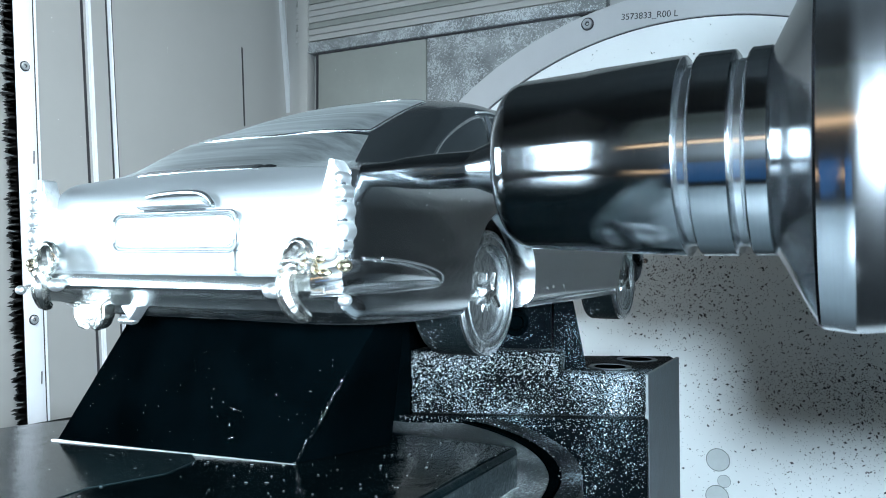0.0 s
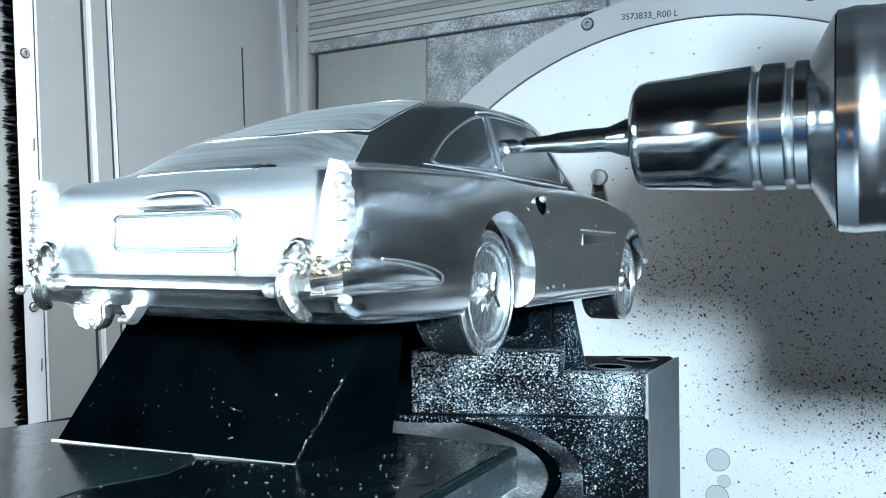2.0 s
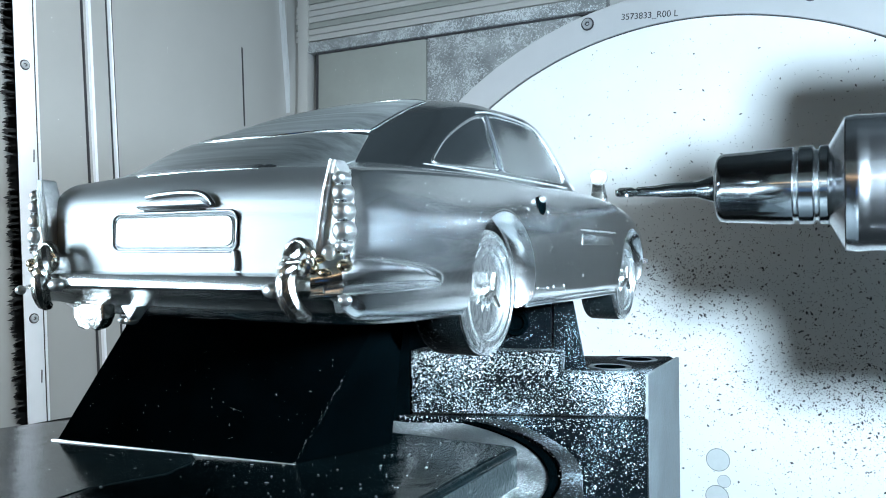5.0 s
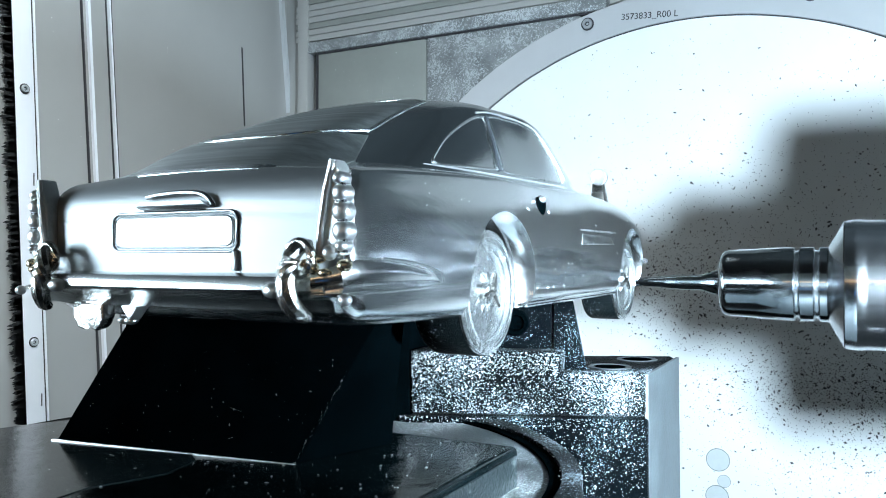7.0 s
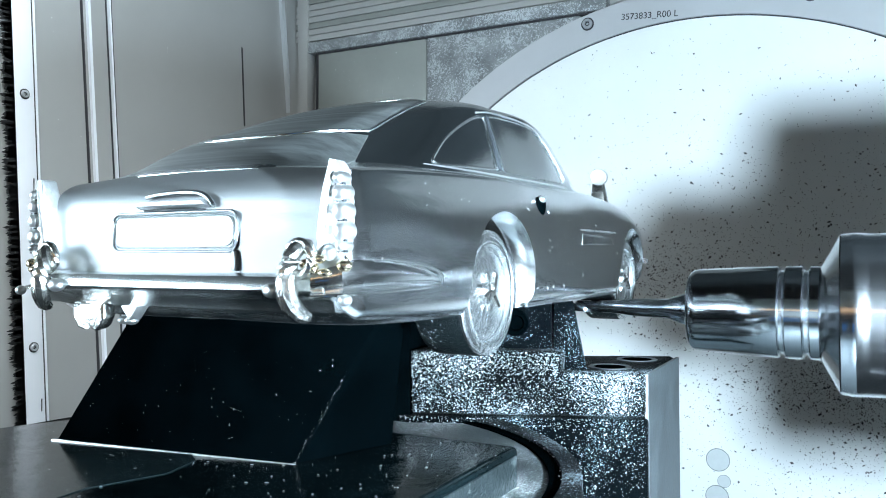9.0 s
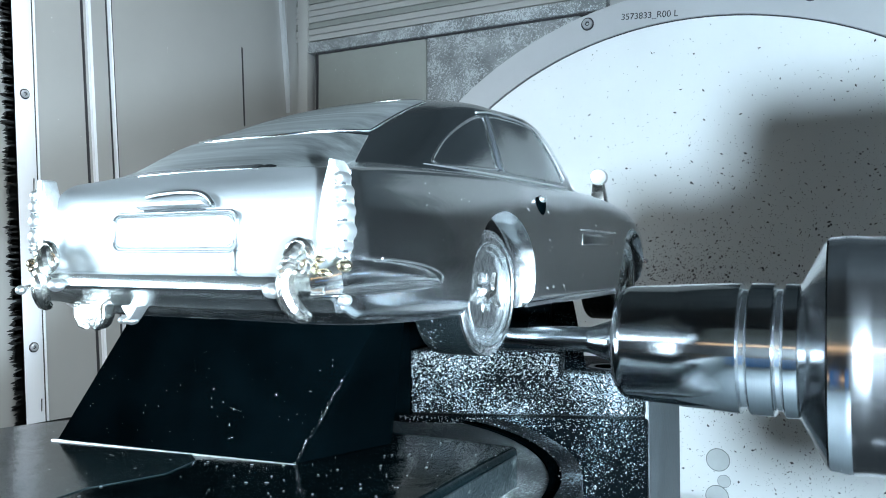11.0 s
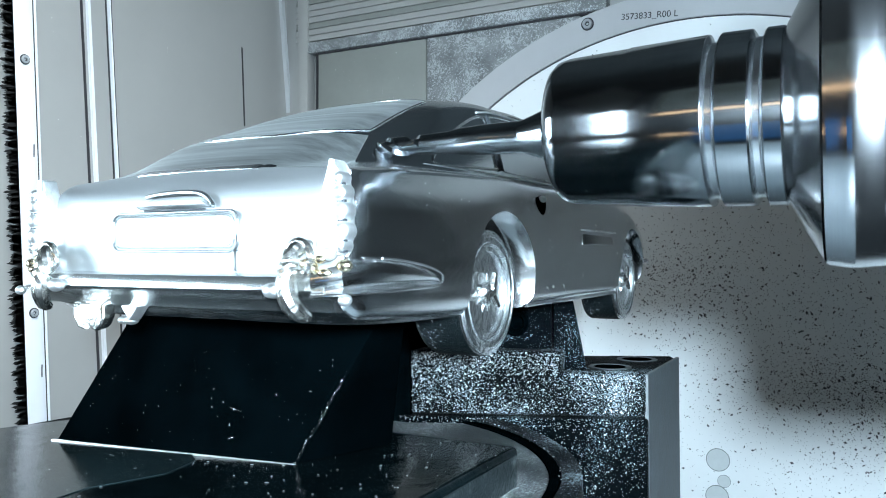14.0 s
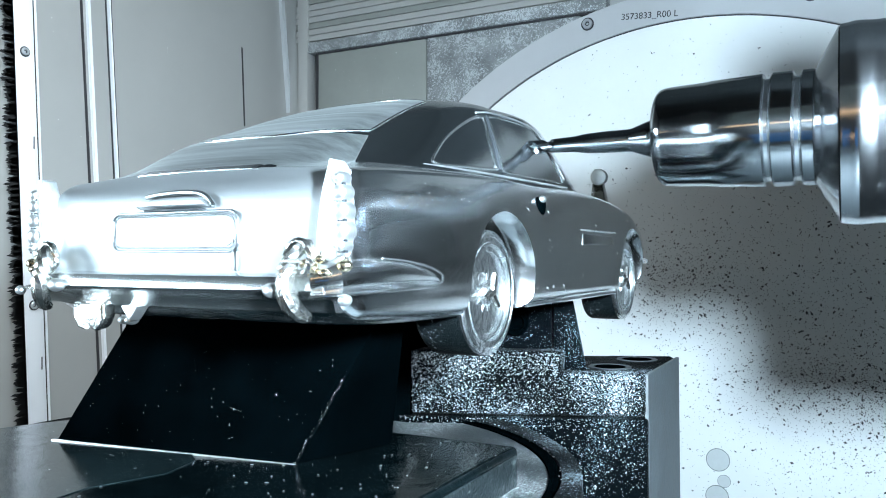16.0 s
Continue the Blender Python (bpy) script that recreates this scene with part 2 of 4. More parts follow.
MOTTLE = chip_mat("mottled_wet_casting", (0.008, 0.012, 0.013), (0.05, 0.062, 0.062), 0.03, 260, 0.4, 0.0)
LIT_SIDE = mat("lit_side_steel", (0.030, 0.037, 0.040), 0.5, 0.0, 0.6, 70, 0.2, 300)

# ---- enclosure ----
WALL_Y, LEFT_X = 1.32, -1.15
DISC_C = (-0.065, 0, -0.2305)


def leaning(y0, y1, z0, z1, lean, depth, bevel=0.0015):
    """An upright strip on the side wall; lean: metres of y for each metre of height."""
    x0, x1 = LEFT_X, LEFT_X + depth
    return hull([(x0, y0 - lean * z0, z0), (x1, y0 - lean * z0, z0), (x1, y1 - lean * z0, z0), (x0, y1 - lean * z0, z0)],
                [(x0, y0 - lean * z1, z1), (x1, y0 - lean * z1, z1), (x1, y1 - lean * z1, z1), (x0, y1 - lean * z1, z1)], bevel)


def socket_screw(name, at, r, axis, parent=None):
    bm = turned([(0, r), (0.4 * r, r), (0.55 * r, 0.85 * r), (0.55 * r, 0.52 * r), (0.1 * r, 0.48 * r), (0.1 * r, 0.001)], 20, axis)
    if axis == "y":
        bmesh.ops.scale(bm, vec=(1, -1, 1), verts=bm.verts[:])
    ob = mesh_ob(name, bm, SCREW, parent)
    ob.matrix_basis = pose(*at)
    ring = annulus(r * 1.02, r * 1.3, 0, 0.0012, 24, axis)
    if axis == "y":
        bmesh.ops.scale(ring, vec=(1, -1, 1), verts=ring.verts[:])
    part("washer", ring, MARK, ob)
    pit = annulus(r * 0.30, r * 0.50, 0.1 * r, 0.2 * r, 6, axis)
    if axis == "y":
        bmesh.ops.scale(pit, vec=(1, -1, 1), verts=pit.verts[:])
    part("socket", pit, MARK, ob)
    if parent is None:
        tagged(ob, "small dark hexagon socket screw in the steel sheet", "screw", "plate screws")
    return ob


def enclosure():
    t = tagged
    t(mesh_ob("wall_back", box(LEFT_X - 0.05, 0.85, WALL_Y + 0.02, WALL_Y + 0.06, -1.1, 1.4), PANEL), "grey painted steel rear wall of the machining enclosure", "wall", kind="structure")
    # unseen dark wall, added to keep bright sheet out of the flank's reflection
    t(mesh_ob("wall_dark", box(0.853, 2.2, WALL_Y - 0.04, WALL_Y + 0.06, -1.1, 1.4), DARKWALL), "unseen dark wall added so the car's flank mirrors darkness", "wall", kind="structure")
    t(mesh_ob("wall_side", box(LEFT_X - 0.06, LEFT_X, -1.5, WALL_Y + 0.06, -1.1, 1.4), PANEL), "grey sheet steel side wall of the machining enclosure", "wall", kind="structure")
    # unseen sides, kept dark to hold down bounced light
    t(mesh_ob("wall_right", box(2.2, 2.26, -1.5, WALL_Y + 0.06, -1.1, 1.4), DARKWALL), "unseen dark right wall of the machining enclosure", "wall", kind="structure")
    t(mesh_ob("wall_front", box(LEFT_X - 0.06, 2.26, -1.56, -1.5, -1.1, 1.4), DARKWALL), "dark front wall of the machining enclosure", "wall", kind="structure")
    t(mesh_ob("floor", box(LEFT_X - 0.06, 2.26, -1.56, WALL_Y + 0.06, -1.16, -1.1), WET), "dark wet chip-strewn machine bed floor", "floor", kind="structure")
    t(mesh_ob("ceiling", box(LEFT_X - 0.06, 2.26, -1.56, WALL_Y + 0.06, 1.4, 1.46), DARKWALL), "dark enclosure roof", "ceiling", kind="structure")

    # unseen dark slab, added so the cabin mirrors something dark
    t(mesh_ob("wall_upper", box(-0.10, 0.85, WALL_Y - 0.05, WALL_Y + 0.02, 0.72, 1.39), DARKWALL), "unseen dark slab added to darken the cabin's reflections", "wall", kind="structure")
    # unseen glowing panels added for the coloured bands mirrored in the tool holder
    glow = t(new("glow_panels"), "unseen glowing panels mirrored in the tool holder", "window", kind="structure")
    part("glow_backing", box(-0.75, 0.80, -1.498, -1.485, -1.08, 1.30, 0.004), DARKWALL, glow)
    part("green_glow", box(-0.70, 0.75, -1.484, -1.482, 0.36, 1.20), GLOW_GREEN, glow)
    part("warm_glow", box(-0.70, 0.75, -1.481, -1.479, 0.24, 0.31), GLOW_WARM, glow)
    part("warm_glow", box(-0.70, -0.22, -1.481, -1.479, -0.50, -0.44), GLOW_WARM, glow)
    part("blue_glow", box(-0.21, 0.16, -1.481, -1.479, -0.86, -0.26), GLOW_BLUE, glow)
    # round splash plate and its ring
    disc = thing("splash_disc", "large round white splash plate with black specks", "machine plate")
    part("plate", turned([(1.302, 0.001), (1.302, 0.770), (1.315, 0.771)], 160, "y", center=DISC_C), DISC, disc)
    part("edge_gap", annulus(0.7705, 0.7730, 1.3035, 1.316, 160, "y", center=DISC_C), MARK, disc)
    ring = thing("ring_plate", "grey satin steel ring bordering the round splash plate", "machine plate")
    part("ring", annulus(0.7730, 0.838, 1.2975, 1.32, 160, "y", center=DISC_C), RING, ring)
    for ang in (105.2, 73.8, 44, 135, 16, 164):
        a = radians(ang)
        socket_screw("socket_screw", (DISC_C[0] + 0.8175 * math.cos(a), 1.2975, DISC_C[2] + 0.8175 * math.sin(a)), 0.0110, "y", ring)
    text = bpy.data.curves.new("part_number", "FONT")
    text.body, text.size, text.extrude, text.align_x = "3573833_R00 L", 0.0188, 0.0006, "CENTER"
    ob = new("part_number", text)
    dg = bpy.context.evaluated_depsgraph_get()
    me = bpy.data.meshes.new_from_object(ob.evaluated_get(dg))
    bpy.data.objects.remove(ob)
    me.materials.clear()
    me.materials.append(MARK)
    ob = new("part_number", me)
    ob.parent = ring
    ob.matrix_basis = pose(-0.146, 1.2972, 0.5525, 90, 4, 0)
    ob["label"] = "dark engraved part number"

    # telescopic cover above, edge trim and the two sheets below it
    cover = thing("telescopic_cover", "grey telescopic slide cover of overlapping horizontal steel slats", "machine cover")
    for k in range(12):
        z = 0.622 + k * 0.0165
        part("slat", hull([(-1.09, 1.3050, z), (-0.12, 1.3050, z), (-0.12, 1.335, z), (-1.09, 1.335, z)],
                          [(-1.09, 1.309, z + 0.0160), (-0.12, 1.309, z + 0.0160), (-0.12, 1.335, z + 0.0160), (-1.09, 1.335, z + 0.0160)]), PANEL_D if k % 4 == 2 else PANEL, cover, smooth=False)
    t(mesh_ob("trim", box(-1.075, -0.24, 1.305, 1.335, 0.590, 0.6195, 0.002), GALV), "speckled zinc edge trim below the slide cover", "trim", kind="structure")
    sheet = thing("plain_sheet", "plain grey steel sheet below the slide cover", "machine panel")
    part("sheet", box(-1.018, -0.692, 1.309, 1.335, 0.10, 0.584, 0.0015), PANEL_D, sheet)
    sheet = thing("zinc_sheet", "mottled zinc-coated sheet beside the ring plate", "machine panel")
    part("sheet", box(-0.688, -0.30, 1.309, 1.335, 0.10, 0.584, 0.0015), GALV, sheet)
    t(mesh_ob("trim", box(-1.025, -0.26, 1.307, 1.335, 0.5845, 0.588), MARK), "dark joint line between sheet and trim", "trim", kind="structure")
    t(mesh_ob("trim", box(-1.0245, -1.0195, 1.307, 1.335, 0.10, 0.584), MARK), "dark joint line beside the plain sheet", "trim", kind="structure")

    # corner posts
    for y0, y1, m, d in ((1.318, 1.328, PANEL_L, 0.012),):
        t(mesh_ob("corner_trim", leaning(y0 + 0.072, y1 + 0.072, -1.05, 1.38, 0.112, d, 0.0), m), "light folded steel corner trim", "trim", kind="structure")
    t(mesh_ob("corner_trim", box(-1.082, -1.048, 1.301, 1.335, -1.05, 1.39, 0.004), PANEL), "light folded steel corner post", "trim", kind="structure")

    # side wall seams and ribs; the white strips paint the highlight on each fold
    for y, lean, w, m in ((0.739, 0.060, 0.006, STRIP), (0.726, 0.060, 0.0035, MARK), (0.7925, 0.062, 0.0035, STRIP), (0.786, 0.062, 0.0025, MARK), (0.7995, 0.062, 0.002, MARK)):
        t(mesh_ob("panel_seam", leaning(y, y + w, -1.05, 1.38, lean, 0.004 if m is MARK else 0.008, 0.0), m), "folded upright seam between enclosure sheets", "trim", kind="structure")
    t(mesh_ob("panel_seam", leaning(1.190, 1.1935, 0.385, 0.585, 0.05, 0.002, 0.0), MARK), "short dark slit in the side sheet", "trim", kind="structure")
    t(mesh_ob("panel_sheet", leaning(0.745, 0.784, -1.05, 1.38, 0.061, 0.004, 0.0), PANEL), "light grey side sheet strip", "trim", kind="structure")
    # light sheet behind the brush seal
    t(mesh_ob("panel_sheet", leaning(0.30, 0.500, -1.05, 1.38, 0.044, 0.004, 0.0), STRIP), "white side sheet behind the brush seal", "trim", kind="structure")


def sliding_cover():
    """The cover strip that rides up and down with the spindle slide, with its brush seal."""
    s = thing("sliding_cover", "white sliding cover strip with screws and a black brush seal", "machine cover")
    part("strip", leaning(0.5645, 0.6065, -1.0, 1.3, 0.0440, 0.006, 0.001), STRIP, s)
    part("edge_lip", leaning(0.6080, 0.6105, -1.0, 1.3, 0.0440, 0.003, 0.0), MARK, s)
    part("edge_rail", leaning(0.6110, 0.6150, -1.0, 1.3, 0.0440, 0.005, 0.001), STRIP, s)
    for z in (-0.5915, -0.113, 0.3655, 0.844):
        y = 0.5775 - 0.044 * z + 0.0095
        sc = socket_screw("socket_screw", (LEFT_X + 0.006, y, z), 0.0075, "x", s)
    for z in (0.196, -0.225):
        part("slot_mark", box(LEFT_X + 0.005, LEFT_X + 0.0068, 0.598 - 0.044 * z, 0.600 - 0.044 * z, z - 0.012, z + 0.012), MARK, s)
    bm = bmesh.new()
    rng = random.Random(3)
    z = -1.0
    while z < 1.3:
        h = rng.uniform(0.0012, 0.0035)
        w = rng.uniform(0.019, 0.025) + 0.006 * noise.noise(Vector((0, 0, z * 40))) + (rng.uniform(0.002, 0.008) if rng.random() < 0.2 else 0)
        y1 = 0.566 - 0.044 * z
        dz = rng.uniform(-0.006, 0.006)
        x0, x1 = LEFT_X + 0.0045, LEFT_X + 0.0075
        v = [bm.verts.new(q) for q in ((x0, y1, z), (x1, y1, z), (x1, y1, z + h + 0.003), (x0, y1, z + h + 0.003))]
        tip = bm.verts.new((x1 - 0.001, y1 - w, z + h / 2 + dz))
        k1, k2 = bm.verts.new((x1, y1 - w * 0.8, z + dz)), bm.verts.new((x1, y1 - w * 0.8, z + h + 0.002 + dz))
        bm.faces.new((v[1], v[2], k2, k1))
        bm.faces.new((k1, k2, tip))
        bm.faces.new((v[0], v[1], k1, tip))
        bm.faces.new((v[3], tip, k2, v[2]))
        bm.faces.new((v[0], tip, v[3]))
        z += h
    tagged(part("brush_seal", bm, BLACK, s, smooth=False), kind="stuff")
    return s


# ---- table and fixture ----
def fixture():
    OUTLINE = [(0.0859, 0.0143), (-0.105, 0.010), (-0.128, -0.004), (-0.1425, -0.0168), (-0.1545, -0.030), (-0.1640, -0.044), (-0.1740, -0.063), (-0.1817, -0.083), (-0.1880, -0.110), (-0.1880, -0.38), (0.0840, -0.38)]
    base = thing("base_block", "dark wet cast base block with coolant film", "machine table")
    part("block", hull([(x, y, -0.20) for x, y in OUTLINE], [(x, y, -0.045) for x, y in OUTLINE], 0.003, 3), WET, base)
    film = [(-0.186, -0.30), (-0.186, -0.112), (-0.1795, -0.084), (-0.1715, -0.063), (-0.1620, -0.045), (-0.1525, -0.031), (-0.1400, -0.0175), (-0.1200, -0.040), (-0.0650, -0.060), (-0.0350, -0.083), (-0.0300, -0.105), (-0.0420, -0.135), (-0.0380, -0.190), (-0.0500, -0.30)]
    part("coolant_film", hull([(x, y, -0.0452) for x, y in film], [(x, y, -0.0446) for x, y in film]), FILM, base, "thin glossy coolant film")
    part("side_face", box(0.0846, 0.0866, -0.375, 0.0105, -0.195, -0.0490, 0.0006), MOTTLE, base, "mottled grey wet side")
    table = thing("pallet", "round steel clamping pallet strewn with swarf", "machine table")
    part("pallet_disc", turned([(-0.20, 0.176), (-0.072, 0.176), (-0.066, 0.172), (-0.064, 0.167), (-0.064, 0.001)], 96, "z", center=(-0.06, -0.03, 0)), PALLET, table)
    part("pallet_rim", annulus(0.1738, 0.184, -0.075, -0.0605, 96, "z", center=(-0.06, -0.03, 0)), CHIPS, table)
    part("pallet_groove", annulus(0.1672, 0.1735, -0.070, -0.0625, 96, "z", center=(-0.06, -0.03, 0)), FIX_SHADE_BLACK, table, "black seal ring")

    ped = thing("table_pedestal", "dark cast pedestal carrying the machine table", "machine table")
    part("column", box(-0.24, 0.20, -0.42, 0.34, -1.10, -0.222, 0.02, 3), DARKWALL, ped)
    part("top_plate", box(-0.27, 0.24, -0.45, 0.38, -0.2215, -0.2005, 0.004), DARKWALL, ped)

    wedge = thing("fixture_block", "matt black tapered fixture block under the aluminium car", "fixture")
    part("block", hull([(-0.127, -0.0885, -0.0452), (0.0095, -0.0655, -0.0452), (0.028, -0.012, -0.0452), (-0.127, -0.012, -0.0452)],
                       [(-0.090, -0.070, 0.0235), (0.046, -0.050, 0.0235), (0.036, -0.012, 0.0235), (-0.09, -0.012, 0.0235)], 0.0012), FIX_SHADE_BLACK, wedge)
    part("edge_strip", hull([(-0.128, -0.0905, -0.0452), (0.0095, -0.0672, -0.0452), (0.0095, -0.0655, -0.0452), (-0.128, -0.0885, -0.0452)],
                            [(-0.128, -0.0900, -0.0437), (0.0095, -0.0669, -0.0449), (0.0095, -0.0655, -0.0449), (-0.128, -0.0885, -0.0437)]), ALU_BRIGHT, wedge, "bright bare lower edge")

    at = pose(0.110, 0.1757, 0, 0, 0, 23)
    blk = thing("clamp_block", "steel clamping block covered with bright aluminium swarf", "fixture")
    blk.matrix_basis = at
    dx, dy = 0.039, 0.092

    def slab(x0, x1, y0, z0, z1, bevel):
        return hull([(x0, y0, z0), (x1, y0, z0), (x1 + dx, y0 + dy, z0), (x0 + dx, y0 + dy, z0)], [(x0, y0, z1), (x1, y0, z1), (x1 + dx, y0 + dy, z1), (x0 + dx, y0 + dy, z1)], bevel, 3)

    part("upper_block", slab(-0.158, 0.0, 0.0, -0.0585, -0.0285, 0.003), CHIPS, blk)
    part("raised_step", hull([(-0.158, 0.0005, -0.034), (-0.0555, 0.0005, -0.034), (-0.0475, 0.02, -0.034), (-0.150, 0.02, -0.034)], [(-0.158, 0.0005, -0.0145), (-0.0555, 0.0005, -0.0145), (-0.0475, 0.02, -0.0145), (-0.150, 0.02, -0.0145)], 0.0015, 3), CHIPS, blk)
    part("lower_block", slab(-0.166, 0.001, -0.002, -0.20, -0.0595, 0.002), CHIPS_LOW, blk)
    # thin lighter sheet; light on the block's side is put into its colour
    part("side_lit_sheet", hull([(0.0030, 0.003, -0.20), (0.0042, 0.003, -0.20), (0.0042 + dx, dy, -0.20), (0.0030 + dx, dy, -0.20)], [(0.0005, 0.003, -0.0300), (0.0030, 0.003, -0.0300), (0.0030 + dx, dy, -0.0292), (0.0005 + dx, dy, -0.0292)]), LIT_SIDE, blk, "lighter sheet painting the lit side of the block")
    part("top_plate", hull([(-0.050, 0.006, -0.0290), (-0.003, 0.006, -0.0290), (-0.004 + dx, dy - 0.003, -0.0290), (-0.05 + dx, dy - 0.003, -0.0290)], [(-0.050, 0.006, -0.0282), (-0.003, 0.006, -0.0282), (-0.004 + dx, dy - 0.003, -0.0282), (-0.05 + dx, dy - 0.003, -0.0282)]), CHIPS_LOW, blk)
    for x, y in ((-0.0195, 0.026), (0.006, 0.068)):
        part("bore", annulus(0.0115, 0.0150, -0.0283, -0.0278, 40, "z", center=(x, y, 0)), DARKGAP, blk)
        # flat black disc paints the dark inside of the bore
        part("bore_shade", turned([(-0.0300, 0.0105), (-0.0279, 0.0105), (-0.0279, 0.001)], 32, "z", center=(x, y, 0)), FIX_SHADE_BLACK, blk)
    post = thing("support_post", "dark steel support post flecked with swarf beneath the sill", "fixture")
    post.matrix_basis = at
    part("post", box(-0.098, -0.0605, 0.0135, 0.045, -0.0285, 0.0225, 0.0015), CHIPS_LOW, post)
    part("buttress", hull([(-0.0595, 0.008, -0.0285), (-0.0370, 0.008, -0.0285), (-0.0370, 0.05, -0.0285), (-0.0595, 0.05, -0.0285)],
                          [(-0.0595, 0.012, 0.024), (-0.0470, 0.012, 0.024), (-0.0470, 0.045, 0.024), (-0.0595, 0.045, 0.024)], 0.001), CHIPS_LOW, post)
    # black filler added to keep the gap behind the fixture block dark
    part("gap_filler", hull([(-0.235, 0.002, -0.2), (-0.1585, 0.002, -0.2), (-0.1505, 0.05, -0.2), (-0.235, 0.05, -0.2)], [(-0.235, 0.002, 0.016), (-0.1585, 0.002, 0.016), (-0.1505, 0.05, 0.016), (-0.235, 0.05, 0.016)], 0.001), FIX_SHADE_BLACK, blk, "matt black filler closing the gap behind the fixture")
    part("boss", turned([(0.012, 0.0090), (0.004, 0.0090), (0.003, 0.0080), (0.003, 0.0055), (0.006, 0.0045), (0.006, 0.001)], 32, "y", center=(-0.0855, 0, 0.0040)), FIX_SHADE_BLACK, post)


def scatter():
    """Loose swarf: specks on the splash plate, crumbs on table and fixture."""
    rng = random.Random(11)
    bm = bmesh.new()

    def flake(c, u, v, n, s):
        a = rng.uniform(0, math.pi)
        p = (math.cos(a) * u + math.sin(a) * v) * s * rng.uniform(0.6, 1.3)
        q = (-math.sin(a) * u + math.cos(a) * v) * s * rng.uniform(0.25, 0.7)
        o = n * s * 0.35
        b = [bm.verts.new(c + k) for k in (p, q, -p, -q)]
        top = bm.verts.new(c + o)
        for i in range(4):
            bm.faces.new((b[i], b[(i + 1) % 4], top))

    X, Y, Z = Vector((1, 0, 0)), Vector((0, -1, 0)), Vector((0, 0, 1))
    n = 0
    while n < 17500:
        x, z = rng.gauss(0.20, 0.22), rng.gauss(-0.08, 0.20)
        if n % 3 == 0:
            x, z = rng.gauss(0.38, 0.12), rng.gauss(-0.24, 0.10)
        if n % 7 == 1:
            x, z = rng.gauss(-0.100, 0.085), rng.gauss(-0.004, 0.055)
        if n % 7 == 3:
            x, z = rng.gauss(0.212, 0.10), rng.gauss(-0.202, 0.035)
        if n % 11 == 0:
            x, z = rng.uniform(-0.5, 0.6), rng.uniform(-0.5, 0.5)
        if math.hypot(x - DISC_C[0], z - DISC_C[2]) > 0.765:
            continue
        flake(Vector((x, 1.3018, z)), X, Z, Y, min(0.0036, 0.0007 * rng.paretovariate(2.2)))
        n += 1
    tagged(mesh_ob("swarf_specks", bm, MARK, smooth=False), "dark swarf specks sticking to the splash plate", "swarf", kind="stuff")

    bm = bmesh.new()
    for k in range(420):
        flake(Vector((LEFT_X + 0.001, rng.uniform(0.62, 1.30), rng.uniform(-0.3, 0.65))), Vector((0, 1, 0)), Z, X, rng.uniform(0.0006, 0.0016)) if k % 6 == 0 else None
    for k in range(300):
        x, y = rng.uniform(-0.17, 0.09), rng.uniform(-0.2, 0.0)
        flake(Vector((x, y, -0.0448)), X, Vector((0, 1, 0)), Z, rng.uniform(0.0003, 0.0011))
    for k in range(75):
        s, h = rng.uniform(0.02, 0.98), rng.uniform(0.03, 0.75)
        a = Vector((-0.127, -0.0885, -0.0452)).lerp(Vector((0.0095, -0.0655, -0.0452)), s)
        b = Vector((-0.090, -0.070, 0.0235)).lerp(Vector((0.046, -0.050, 0.0235)), s)
        p = a.lerp(b, h) + Vector((0.00012, -0.0016, 0.0003))
        flake(p, X, Vector((0, 0.25, 0.97)), Vector((0.1, -0.97, 0.2)), rng.uniform(0.00012, 0.0004) * (1.8 if rng.random() < 0.1 else 1))
    # crumbs strung along the slanted edge draw its worn, highlighted line
    for k in range(60):
        h = rng.random() ** 1.4 * 0.62
        p = Vector((0.0095, -0.0660, -0.0452)).lerp(Vector((0.046, -0.0505, 0.0235)), h) + Vector((rng.gauss(-0.0006, 0.0005), rng.gauss(-0.0002, 0.0003), 0))
        flake(p, X, Vector((0, 0.25, 0.97)), Vector((0.1, -0.97, 0.2)), rng.uniform(0.00012, 0.0004))
    m = Matrix(pose(0.110, 0.1757, 0, 0, 0, 23))
    for k in range(6500):
        where = k % 3
        if where == 0:
            p, u, v, nn = Vector((rng.uniform(-0.157, -0.001), -0.0002, rng.uniform(-0.057, -0.03))), X, Z, Y
        elif where == 1:
            p, u, v, nn = Vector((rng.uniform(-0.165, 0), -0.0022, -0.0595 - 0.06 * rng.random() ** 1.5)), X, Z, Y
        else:
            p, u, v, nn = Vector((rng.uniform(-0.157, -0.057), 0.0003, rng.uniform(-0.034, -0.0155))), X, Z, Y
        r3 = m.to_3x3()
        flake(m @ p, r3 @ u, r3 @ v, r3 @ nn, min(0.0008, 0.00021 * rng.paretovariate(2.0)))
    for k in range(500):
        a, r = rng.uniform(-0.3, 1.6), rng.gauss(0.1785, 0.0028)
        flake(Vector((-0.06 + r * math.cos(a), -0.03 + r * math.sin(a), -0.0608)), X, Vector((0, 1, 0)), Z, rng.uniform(0.0004, 0.0012))
    for k in range(190):
        y = rng.choice((rng.gauss(0.10, 0.035), rng.uniform(0.03, 0.27), rng.gauss(0.25, 0.02)))
        y = min(0.285, max(0.03, y))
        z = rng.choice((rng.gauss(0.050, 0.010), rng.uniform(0.030, 0.078)))
        z = min(0.08, max(0.027, z))
        if 0.21 < y < 0.29 and z < 0.071:
            continue
        flake(Vector((body_x(y, z) + 0.0001, y, z)), Vector((0, 1, 0)), Z, X, min(0.0013, 0.00028 * rng.paretovariate(1.6)))
